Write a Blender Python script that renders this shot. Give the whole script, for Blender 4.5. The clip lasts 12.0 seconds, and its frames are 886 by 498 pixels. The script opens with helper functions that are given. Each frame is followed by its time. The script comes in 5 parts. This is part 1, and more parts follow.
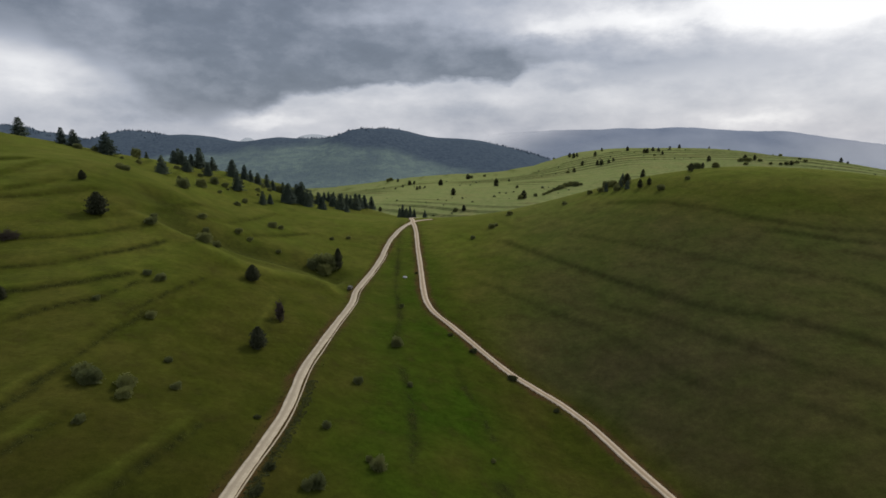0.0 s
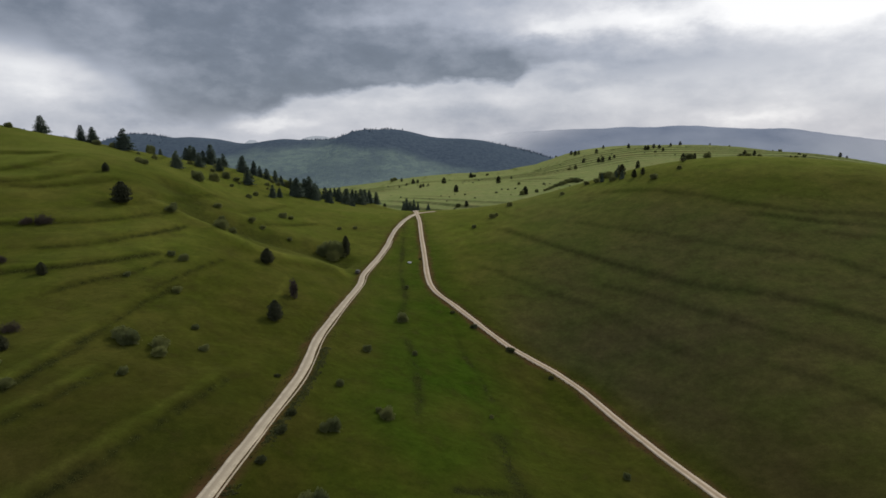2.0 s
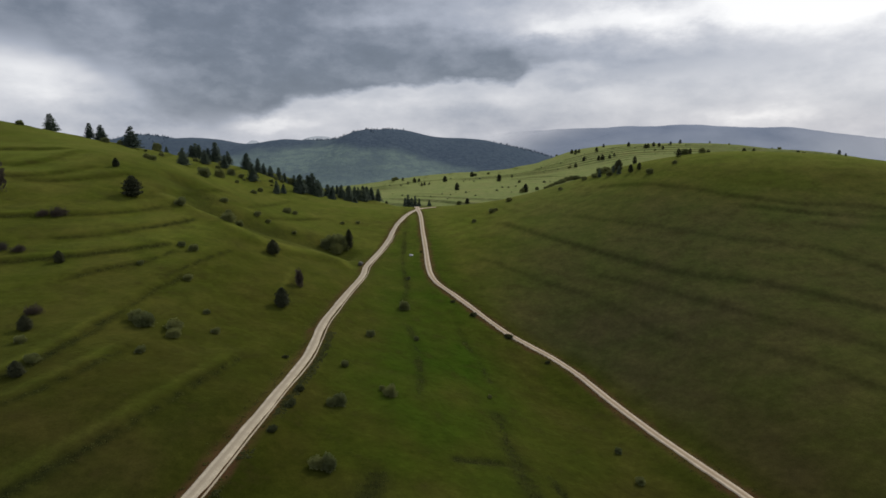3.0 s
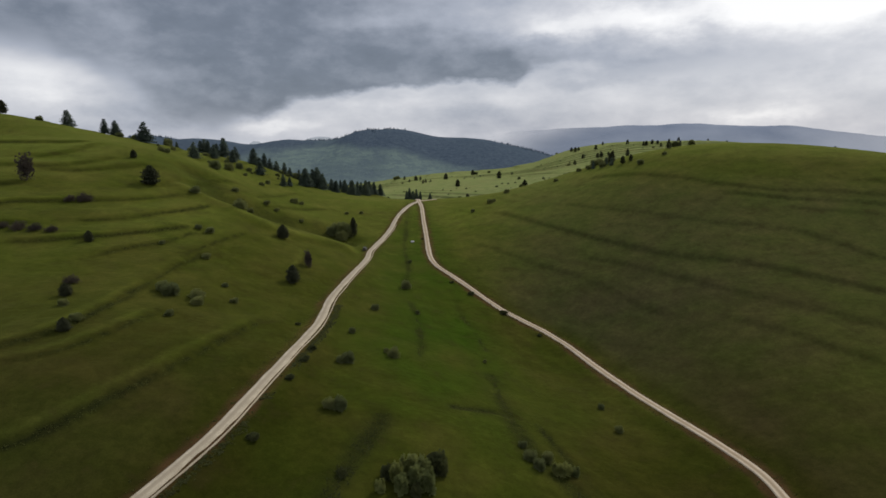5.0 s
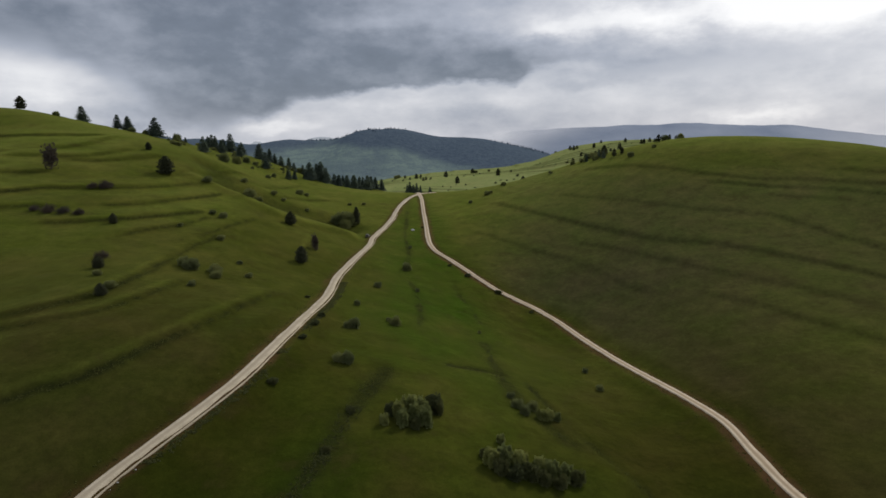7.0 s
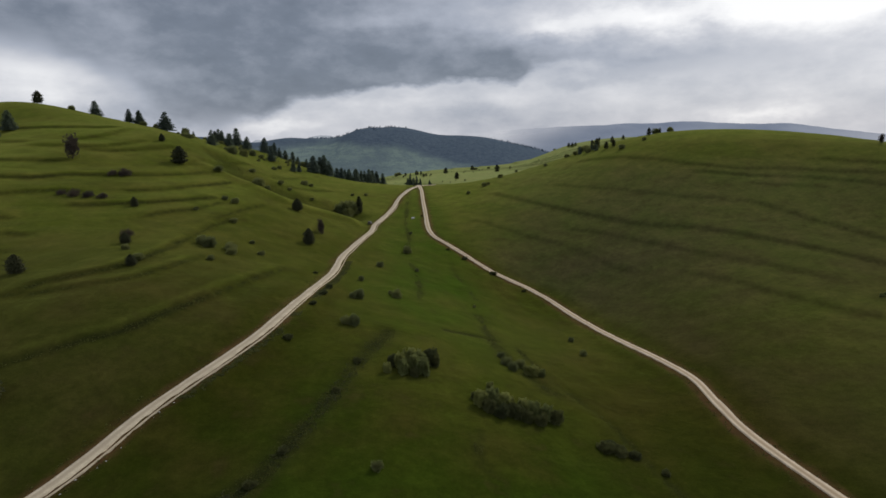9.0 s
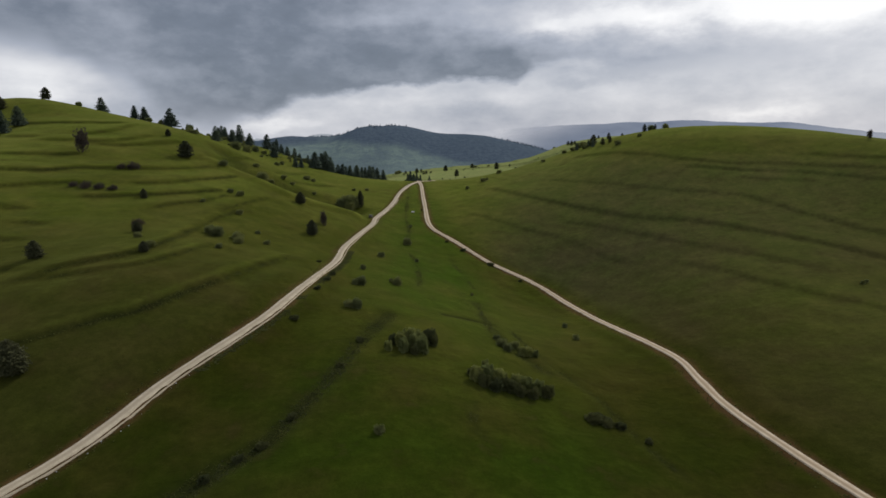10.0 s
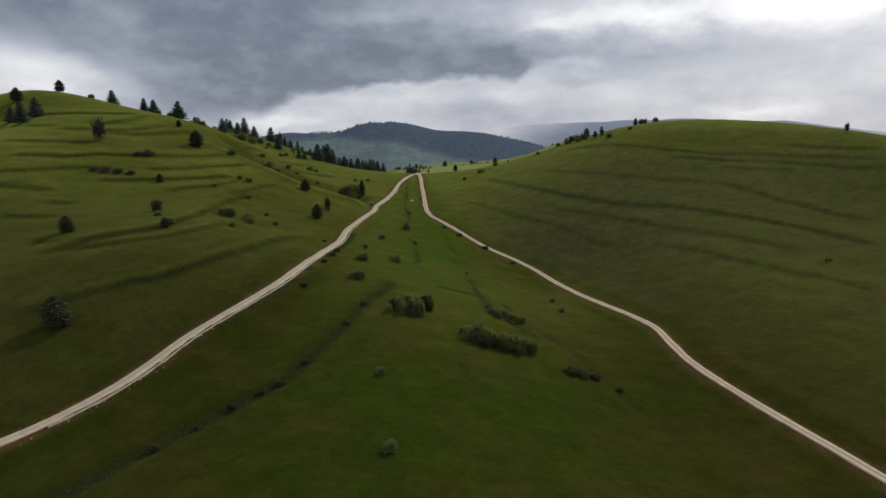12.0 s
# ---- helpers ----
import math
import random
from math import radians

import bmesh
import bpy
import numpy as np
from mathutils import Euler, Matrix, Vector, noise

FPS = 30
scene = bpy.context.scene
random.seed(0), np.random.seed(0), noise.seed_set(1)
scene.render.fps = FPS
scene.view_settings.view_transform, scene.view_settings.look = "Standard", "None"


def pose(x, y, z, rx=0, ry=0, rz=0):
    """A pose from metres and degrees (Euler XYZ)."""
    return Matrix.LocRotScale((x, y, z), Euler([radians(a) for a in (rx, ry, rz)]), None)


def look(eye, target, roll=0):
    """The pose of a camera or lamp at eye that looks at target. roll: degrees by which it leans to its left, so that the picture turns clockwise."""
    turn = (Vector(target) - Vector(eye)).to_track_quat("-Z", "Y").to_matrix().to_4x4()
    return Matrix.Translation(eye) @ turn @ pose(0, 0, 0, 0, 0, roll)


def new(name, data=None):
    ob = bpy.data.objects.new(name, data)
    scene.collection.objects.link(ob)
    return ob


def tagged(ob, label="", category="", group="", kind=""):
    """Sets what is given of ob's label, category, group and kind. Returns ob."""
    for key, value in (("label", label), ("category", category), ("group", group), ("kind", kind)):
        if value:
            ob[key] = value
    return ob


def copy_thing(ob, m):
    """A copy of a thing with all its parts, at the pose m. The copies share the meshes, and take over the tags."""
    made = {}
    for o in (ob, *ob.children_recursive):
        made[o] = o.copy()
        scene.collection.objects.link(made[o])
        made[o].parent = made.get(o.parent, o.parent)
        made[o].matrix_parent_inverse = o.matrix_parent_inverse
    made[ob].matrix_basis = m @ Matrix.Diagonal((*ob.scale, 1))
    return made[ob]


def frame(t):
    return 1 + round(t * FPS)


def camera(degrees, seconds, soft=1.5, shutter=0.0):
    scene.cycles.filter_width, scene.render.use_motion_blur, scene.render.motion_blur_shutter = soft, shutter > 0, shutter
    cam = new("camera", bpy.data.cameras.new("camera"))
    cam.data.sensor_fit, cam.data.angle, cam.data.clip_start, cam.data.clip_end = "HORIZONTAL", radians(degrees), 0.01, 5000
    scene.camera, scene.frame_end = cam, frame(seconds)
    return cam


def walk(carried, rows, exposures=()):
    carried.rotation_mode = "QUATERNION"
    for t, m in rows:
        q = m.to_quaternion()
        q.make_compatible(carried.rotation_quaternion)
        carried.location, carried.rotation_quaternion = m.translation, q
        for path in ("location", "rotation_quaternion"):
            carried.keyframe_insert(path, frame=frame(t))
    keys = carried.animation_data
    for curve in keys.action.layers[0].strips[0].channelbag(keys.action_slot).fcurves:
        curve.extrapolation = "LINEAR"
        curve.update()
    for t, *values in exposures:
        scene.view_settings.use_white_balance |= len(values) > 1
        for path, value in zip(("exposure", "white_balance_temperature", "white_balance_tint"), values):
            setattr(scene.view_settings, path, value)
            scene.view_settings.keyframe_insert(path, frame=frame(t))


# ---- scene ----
cam = camera(75.0, 12.0, soft=1.65, shutter=0.4)
PATH = [
    (0, (0.00, 0.00, 100.00), (0.00, 98.12, 80.70), 0.00),
    (0.5, (0.17, -3.91, 98.96), (-0.01, 94.23, 79.75), -0.16),
    (1, (0.37, -7.85, 97.89), (-0.00, 90.30, 78.73), -0.30),
    (1.5, (0.59, -11.83, 96.80), (0.04, 86.32, 77.67), -0.43),
    (2, (0.83, -15.84, 95.70), (0.12, 82.31, 76.58), -0.54),
    (2.5, (1.08, -19.89, 94.59), (0.22, 78.27, 75.48), -0.64),
    (3, (1.34, -23.96, 93.48), (0.36, 74.19, 74.38), -0.73),
    (3.5, (1.62, -28.07, 92.38), (0.53, 70.09, 73.29), -0.81),
    (4, (1.91, -32.20, 91.28), (0.73, 65.96, 72.21), -0.87),
    (4.5, (2.20, -36.35, 90.19), (0.95, 61.81, 71.15), -0.93),
    (5, (2.49, -40.53, 89.11), (1.19, 57.64, 70.10), -0.99),
    (5.5, (2.79, -44.72, 88.05), (1.44, 53.45, 69.07), -1.03),
    (6, (3.09, -48.93, 87.01), (1.70, 49.24, 68.06), -1.06),
    (6.5, (3.39, -53.16, 85.98), (1.97, 45.02, 67.05), -1.09),
    (7, (3.68, -57.39, 84.98), (2.25, 40.79, 66.05), -1.11),
    (7.5, (3.98, -61.64, 83.99), (2.52, 36.54, 65.05), -1.13),
    (8, (4.27, -65.89, 83.02), (2.79, 32.28, 64.05), -1.13),
    (8.5, (4.56, -70.15, 82.06), (3.06, 28.01, 63.04), -1.13),
    (9, (4.84, -74.42, 81.12), (3.33, 23.73, 62.02), -1.12),
    (9.5, (5.13, -78.68, 80.19), (3.60, 19.45, 61.00), -1.10),
    (10, (5.42, -82.95, 79.27), (3.88, 15.16, 59.98), -1.07),
    (10.5, (5.72, -87.21, 78.35), (4.17, 10.88, 58.95), -1.03),
    (11, (6.03, -91.48, 77.43), (4.49, 6.59, 57.93), -0.98),
    (11.5, (6.35, -95.74, 76.51), (4.83, 2.31, 56.92), -0.93),
    (12, (6.69, -100.00, 75.59), (5.23, -1.96, 55.94), -0.86),
]
walk(cam, [(t, look(eye, target, roll)) for t, eye, target, roll in PATH])


# ---------------------------------------------------------------- world, sun
SUN_AZ, SUN_EL = 36.0, 38.0          # degrees: to the right of straight ahead, above the horizon


def sky_world():
    world = bpy.data.worlds.new("overcast_sky")
    scene.world = world
    world.use_nodes = True
    nt = world.node_tree
    nt.nodes.clear()
    link = nt.links.new

    def put(kind, **values):
        n = nt.nodes.new(kind)
        for k, v in values.items():
            setattr(n, k, v)
        return n

    def calc(op, a, b=0.0, c=0.0):
        n = put("ShaderNodeMath", operation=op)
        for i, v in enumerate((a, b, c)):
            if isinstance(v, (int, float)):
                n.inputs[i].default_value = v
            else:
                link(v, n.inputs[i])
        return n.outputs[0]

    out = put("ShaderNodeOutputWorld")
    back = put("ShaderNodeBackground")
    link(back.outputs[0], out.inputs[0])
    way = put("ShaderNodeTexCoord").outputs["Generated"]
    sep = put("ShaderNodeSeparateXYZ")
    link(way, sep.inputs[0])
    x, y, z = sep.outputs
    az = calc("MULTIPLY", calc("ARCTAN2", x, y), 57.2958)
    el = calc("MULTIPLY", calc("ARCSINE", z), 57.2958)

    def cloud_noise(su, sv, scale, detail, rough, seed):
        comb = put("ShaderNodeCombineXYZ")
        link(calc("MULTIPLY", az, su), comb.inputs[0])
        link(calc("MULTIPLY", el, sv), comb.inputs[1])
        comb.inputs[2].default_value = seed
        n = put("ShaderNodeTexNoise")
        link(comb.outputs[0], n.inputs["Vector"])
        n.inputs["Scale"].default_value = scale
        n.inputs["Detail"].default_value = detail
        n.inputs["Roughness"].default_value = rough
        return n.outputs[0]

    warp_a = calc("SUBTRACT", cloud_noise(0.06, 0.12, 1.0, 4, 0.55, 3.1), 0.5)
    warp_b = calc("SUBTRACT", cloud_noise(0.11, 0.22, 1.3, 6, 0.6, 7.7), 0.5)
    azw = calc("ADD", az, calc("MULTIPLY", warp_a, 16.0))
    elw = calc("ADD", el, calc("MULTIPLY", warp_b, 5.0))

    def blob(a0, e0, ra, re, amount):
        da = calc("DIVIDE", calc("SUBTRACT", azw, a0), ra)
        de = calc("DIVIDE", calc("SUBTRACT", elw, e0), re)
        q = calc("ADD", calc("MULTIPLY", da, da), calc("MULTIPLY", de, de))
        return calc("MULTIPLY", calc("POWER", 2.71828, calc("MULTIPLY", q, -1.0)), amount)

    fine = calc("SUBTRACT", cloud_noise(0.085, 0.17, 1.4, 9, 0.58, 1.3), 0.5)
    puffs = calc("SUBTRACT", cloud_noise(0.20, 0.36, 1.2, 8, 0.60, 5.9), 0.5)
    streak = calc("SUBTRACT", cloud_noise(0.035, 0.22, 1.4, 6, 0.52, 9.4), 0.5)

    def along(rows):
        """A value that runs with the azimuth through (azimuth, value) rows; values of 0 to 1."""
        ramp = put("ShaderNodeValToRGB")
        ramp.color_ramp.interpolation = "EASE"
        for k, (a, v) in enumerate(rows):
            e = ramp.color_ramp.elements[k] if k < 2 else ramp.color_ramp.elements.new((a + 60) / 120)
            e.position, e.color = (a + 60) / 120, (v, v, v, 1)
        link(calc("DIVIDE", calc("ADD", azw, 60.0), 120.0), ramp.inputs[0])
        sep = put("ShaderNodeSeparateColor")
        link(ramp.outputs[0], sep.inputs[0])
        return sep.outputs[0]

    def step(value, lo, hi):
        n = put("ShaderNodeMapRange", interpolation_type="SMOOTHSTEP")
        n.inputs[1].default_value, n.inputs[2].default_value = lo, hi
        link(value, n.inputs[0])
        return n.outputs[0]

    # the heavy cloud deck: its ragged base climbs and falls along the horizon, and it thins out to the right
    over = calc("SUBTRACT", el, calc("MULTIPLY", along(DECK_BASE), 20.0))
    over = calc("ADD", over, calc("ADD", calc("MULTIPLY", fine, 3.0), calc("MULTIPLY", puffs, 2.8)))
    over = calc("MULTIPLY", over, calc("ADD", 0.55, calc("MULTIPLY", along(DECK_CRISP), 2.0)))
    weight = along(DECK_WEIGHT)
    high = step(el, 15.0, 40.0)
    weight = calc("ADD", calc("MULTIPLY", weight, calc("SUBTRACT", 1.0, high)), calc("MULTIPLY", high, 0.5))
    heavy = calc("MULTIPLY", step(over, -1.0, 1.6), weight)
    for row in DARK_MASSES:
        heavy = calc("ADD", heavy, blob(*row))
    heavy = calc("MINIMUM", calc("MAXIMUM", calc("ADD", heavy, calc("MULTIPLY", fine, 0.35)), 0.0), 1.0)
    light = calc("ADD", 0.63, calc("ADD", calc("MULTIPLY", fine, 0.50), calc("MULTIPLY", puffs, 0.30)))
    light = calc("ADD", light, calc("MULTIPLY", streak, 0.20))
    for row in LIGHT_MASSES:
        light = calc("ADD", light, blob(*row))
    gloom = calc("ADD", 0.235, calc("ADD", calc("MULTIPLY", fine, 0.42), calc("MULTIPLY", puffs, 0.30)))
    span = calc("SUBTRACT", gloom, light)
    light = calc("ADD", light, calc("MULTIPLY", span, heavy))
    light = calc("MAXIMUM", light, 0.10)
    light = calc("MINIMUM", light, 1.5)
    ramp = put("ShaderNodeValToRGB")
    ramp.color_ramp.elements[0].position = 0.0
    ramp.color_ramp.elements[0].color = (0.095, 0.115, 0.150, 1)
    ramp.color_ramp.elements[1].position = 1.0
    ramp.color_ramp.elements[1].color = (1.0, 1.0, 1.01, 1)
    for pos, col in ((0.22, (0.176, 0.205, 0.260)), (0.45, (0.385, 0.418, 0.495)), (0.7, (0.635, 0.650, 0.702))):
        e = ramp.color_ramp.elements.new(pos)
        e.color = (*col, 1)
    link(light, ramp.inputs[0])
    # the clear sky that shows faintly through thin cloud
    clear = put("ShaderNodeTexSky", sky_type="NISHITA", sun_disc=False)
    clear.sun_elevation, clear.sun_rotation = radians(SUN_EL), radians(SUN_AZ)
    dim = put("ShaderNodeMix", data_type="RGBA", blend_type="MULTIPLY")
    dim.inputs[0].default_value = 1.0
    link(clear.outputs[0], dim.inputs[6])
    dim.inputs[7].default_value = (0.10, 0.10, 0.10, 1)
    mix = put("ShaderNodeMix", data_type="RGBA")
    mix.inputs[0].default_value = 0.95
    link(dim.outputs[2], mix.inputs[6])
    link(ramp.outputs[0], mix.inputs[7])
    link(mix.outputs[2], back.inputs[0])
    back.inputs[1].default_value = 1.0


# base of the heavy deck (azimuth, elevation / 20), how dense it is and how crisp its edge (azimuth, 0 to 1)
DECK_BASE = [(-58, 0.42), (58, 0.33), (-40, 0.36), (-35, 0.34), (-31, 0.24), (-27, 0.12), (-23, 0.06), (-18, 0.09), (-12, 0.175), (-4, 0.25), (6, 0.255), (9, 0.31), (14, 0.31), (19, 0.26), (30, 0.29)]
DECK_WEIGHT = [(-58, 0.0), (58, 0.0), (-44, 0.90), (-35, 0.88), (-29, 0.72), (-22, 0.98), (-4, 0.98), (5, 0.92), (10, 0.66), (17, 0.50), (25, 0.30), (34, 0.12)]
DECK_CRISP = [(-58, 0.0), (58, 0.2), (-24, 0.05), (-15, 0.6), (-6, 1.0), (7, 1.0), (14, 0.6), (24, 0.2)]
# darker and lighter masses: azimuth, elevation, half widths (degrees), weight
DARK_MASSES = [
    (5.0, 6.2, 5.0, 1.2, 0.22),
    (5.0, 12.2, 9.0, 2.6, -0.42),
    (17.0, 6.0, 6.0, 0.8, 0.16),
    (-14.0, 8.0, 8.0, 3.0, 0.10),
    (8.0, 10.8, 7.0, 2.2, -0.34),
    (-6.0, 11.0, 6.0, 2.0, -0.22),
    (20.0, 10.0, 7.0, 1.6, -0.22),
]
LIGHT_MASSES = [
    (-37.0, 5.0, 5.0, 2.2, 0.22),
    (-17.0, 1.8, 3.6, 0.7, 0.22),
    (-6.0, 3.2, 6.0, 0.9, 0.10),
    (12.0, 3.0, 8.0, 1.4, 0.02),
    (24.0, 9.0, 13.0, 5.0, 0.09),
    (27.0, 1.6, 3.5, 0.6, 0.16),
    (14.0, 5.2, 5.0, 0.7, -0.12),
    (-28.0, 3.0, 6.0, 1.6, -0.10),
    (-26.0, 2.2, 6.0, 2.4, -0.16),
    (-6.0, 10.2, 5.0, 1.0, 0.26),
    (9.5, 9.6, 3.5, 0.9, 0.22),
    (16.0, 9.8, 8.0, 1.4, 0.32),
    (35.0, 12.0, 13.0, 4.2, 0.85),
    (30.0, 6.5, 8.0, 1.8, -0.08),
    (5.0, 1.6, 7.0, 1.4, -0.12),
    (28.0, 2.2, 9.0, 1.4, 0.04),
]
sky_world()
sun = new("sun", bpy.data.lights.new("sun", "SUN"))
sun.data.energy, sun.data.angle, sun.data.color = 1.7, radians(11.0), (1.0, 0.945, 0.85)
sun.matrix_world = look((0, 0, 400), (-math.sin(radians(SUN_AZ)) * 100, -math.cos(radians(SUN_AZ)) * 100, 400 - 100 * math.tan(radians(SUN_EL))))


# ---------------------------------------------------------------- materials
def node_material(name):
    m = bpy.data.materials.new(name)
    m.use_nodes = True
    nt = m.node_tree
    bsdf = nt.nodes["Principled BSDF"]
    return m, nt, bsdf


def noise_at(nt, scale, detail=5.0, rough=0.55, space="Object", stretch=None):
    tc = nt.nodes.new("ShaderNodeTexCoord")
    n = nt.nodes.new("ShaderNodeTexNoise")
    src = tc.outputs[space]
    if stretch:
        mp = nt.nodes.new("ShaderNodeMapping")
        mp.inputs["Scale"].default_value = stretch
        nt.links.new(src, mp.inputs[0])
        src = mp.outputs[0]
    nt.links.new(src, n.inputs["Vector"])
    n.inputs["Scale"].default_value, n.inputs["Detail"].default_value, n.inputs["Roughness"].default_value = scale, detail, rough
    return n.outputs[0]


def spread(nt, value, lo, hi, to_lo=0.0, to_hi=1.0):
    n = nt.nodes.new("ShaderNodeMapRange")
    n.inputs[1].default_value, n.inputs[2].default_value, n.inputs[3].default_value, n.inputs[4].default_value = lo, hi, to_lo, to_hi
    nt.links.new(value, n.inputs[0])
    return n.outputs[0]


def blend(nt, fac, a, b, how="MIX"):
    n = nt.nodes.new("ShaderNodeMix")
    n.data_type, n.blend_type = "RGBA", how
    for socket, v in ((n.inputs[0], fac), (n.inputs[6], a), (n.inputs[7], b)):
        if isinstance(v, (int, float)):
            socket.default_value = v
        elif isinstance(v, tuple):
            socket.default_value = (*v, 1)
        else:
            nt.links.new(v, socket)
    return n.outputs[2]


def times(nt, a, b, op="MULTIPLY"):
    n = nt.nodes.new("ShaderNodeMath")
    n.operation = op
    for i, v in enumerate((a, b)):
        if isinstance(v, (int, float)):
            n.inputs[i].default_value = v
        else:
            nt.links.new(v, n.inputs[i])
    return n.outputs[0]


def bumped(nt, bsdf, value, strength, distance):
    b = nt.nodes.new("ShaderNodeBump")
    b.inputs["Strength"].default_value, b.inputs["Distance"].default_value = strength, distance
    nt.links.new(value, b.inputs["Height"])
    nt.links.new(b.outputs[0], bsdf.inputs["Normal"])


def attribute(nt, name):
    n = nt.nodes.new("ShaderNodeAttribute")
    n.attribute_name = name
    return n.outputs["Fac"]


def grass_material():
    m, nt, bsdf = node_material("pasture_grass")
    patches = noise_at(nt, 0.013, 4, 0.55)
    fields = noise_at(nt, 0.05, 5, 0.6)
    tufts = noise_at(nt, 0.55, 6, 0.65)
    blades = noise_at(nt, 3.0, 4, 0.7)
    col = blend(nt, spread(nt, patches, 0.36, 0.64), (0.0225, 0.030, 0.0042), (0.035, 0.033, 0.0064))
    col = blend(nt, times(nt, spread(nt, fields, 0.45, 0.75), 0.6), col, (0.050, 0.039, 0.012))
    # yellow-green growth, with sunlit ground painted into the same lighter colour
    col = blend(nt, attribute(nt, "fresh_lit"), col, blend(nt, spread(nt, fields, 0.35, 0.65), (0.084, 0.106, 0.016), (0.112, 0.114, 0.024)))
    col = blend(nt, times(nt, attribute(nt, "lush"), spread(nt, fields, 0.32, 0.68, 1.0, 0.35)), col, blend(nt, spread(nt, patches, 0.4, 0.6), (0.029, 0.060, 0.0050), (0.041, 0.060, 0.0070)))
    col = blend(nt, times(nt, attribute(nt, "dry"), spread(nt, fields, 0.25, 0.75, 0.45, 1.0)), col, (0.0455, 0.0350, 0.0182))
    # greyer green, in uneven patches
    col = blend(nt, times(nt, attribute(nt, "dull"), spread(nt, patches, 0.3, 0.7, 0.30, 0.50)), col, blend(nt, spread(nt, fields, 0.35, 0.65), (0.060, 0.068, 0.032), (0.074, 0.068, 0.038)))
    # far meadow grass, with distance haze mixed into its pale colour
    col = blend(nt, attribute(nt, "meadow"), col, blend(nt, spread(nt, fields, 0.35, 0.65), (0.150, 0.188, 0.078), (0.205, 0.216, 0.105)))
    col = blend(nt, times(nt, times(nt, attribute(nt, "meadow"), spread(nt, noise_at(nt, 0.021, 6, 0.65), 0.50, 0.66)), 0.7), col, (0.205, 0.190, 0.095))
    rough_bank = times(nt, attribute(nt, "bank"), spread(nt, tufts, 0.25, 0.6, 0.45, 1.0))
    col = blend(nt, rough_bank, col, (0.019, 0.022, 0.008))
    col = blend(nt, times(nt, attribute(nt, "earth"), spread(nt, tufts, 0.25, 0.55, 0.45, 1.0)), col, (0.080, 0.043, 0.023))
    col = blend(nt, attribute(nt, "wood"), col, (0.050, 0.082, 0.055))
    mottle = noise_at(nt, 0.16, 6, 0.62)
    col = blend(nt, 1.0, col, blend(nt, spread(nt, mottle, 0.32, 0.68), (1.20, 1.16, 1.12), (0.77, 0.77, 0.80)), "MULTIPLY")
    col = blend(nt, times(nt, spread(nt, mottle, 0.58, 0.72), 0.35), col, (0.060, 0.046, 0.016))
    shade = blend(nt, times(nt, spread(nt, tufts, 0.3, 0.7), 0.7), (1.18, 1.18, 1.1), (0.66, 0.68, 0.64))
    col = blend(nt, 1.0, col, shade, "MULTIPLY")
    col = blend(nt, 1.0, col, blend(nt, spread(nt, blades, 0.3, 0.7), (1.15, 1.15, 1.1), (0.8, 0.82, 0.8)), "MULTIPLY")
    nt.links.new(col, bsdf.inputs["Base Color"])
    bsdf.inputs["Roughness"].default_value = 0.95
    bsdf.inputs["Specular IOR Level"].default_value = 0.0
    bsdf.inputs["Sheen Weight"].default_value = 0.22
    bsdf.inputs["Sheen Roughness"].default_value = 0.30
    bsdf.inputs["Sheen Tint"].default_value = (0.90, 1.0, 0.24, 1)
    relief = times(nt, times(nt, tufts, 0.6), times(nt, blades, 0.25), "ADD")
    bumped(nt, bsdf, relief, 0.4, 0.7)
    return m


def gravel_material(name, light, mid, track):
    m, nt, bsdf = node_material(name)
    stones = noise_at(nt, 3.5, 6, 0.7)
    patches = noise_at(nt, 0.35, 6, 0.65)
    col = blend(nt, spread(nt, patches, 0.38, 0.62), light, mid)
    col = blend(nt, times(nt, attribute(nt, "crown"), spread(nt, stones, 0.3, 0.6, 0.6, 1.0)), col, track)
    col = blend(nt, 1.0, col, blend(nt, spread(nt, stones, 0.25, 0.75), (0.75, 0.74, 0.72), (1.18, 1.17, 1.15)), "MULTIPLY")
    nt.links.new(col, bsdf.inputs["Base Color"])
    bsdf.inputs["Roughness"].default_value = 0.9
    bumped(nt, bsdf, stones, 0.5, 0.08)
    return m


def leaf_material(name, dark, light, scale=0.6):
    m, nt, bsdf = node_material(name)
    clumps = noise_at(nt, scale, 4, 0.6)
    info = nt.nodes.new("ShaderNodeObjectInfo")
    geo = nt.nodes.new("ShaderNodeNewGeometry")
    col = blend(nt, spread(nt, clumps, 0.35, 0.65), dark, light)
    col = blend(nt, times(nt, geo.outputs["Random Per Island"], 0.55), col, tuple(c * 1.5 for c in light))
    col = blend(nt, 1.0, col, blend(nt, info.outputs["Random"], (0.75, 0.78, 0.8), (1.2, 1.15, 1.0)), "MULTIPLY")
    nt.links.new(col, bsdf.inputs["Base Color"])
    bsdf.inputs["Roughness"].default_value = 0.8
    bsdf.inputs["Specular IOR Level"].default_value = 0.2
    # thin leaves let part of the light through
    thin = nt.nodes.new("ShaderNodeBsdfTranslucent")
    both = nt.nodes.new("ShaderNodeMixShader")
    both.inputs[0].default_value = 0.35
    nt.links.new(col, thin.inputs[0])
    nt.links.new(bsdf.outputs[0], both.inputs[1])
    nt.links.new(thin.outputs[0], both.inputs[2])
    nt.links.new(both.outputs[0], nt.nodes["Material Output"].inputs[0])
    return m


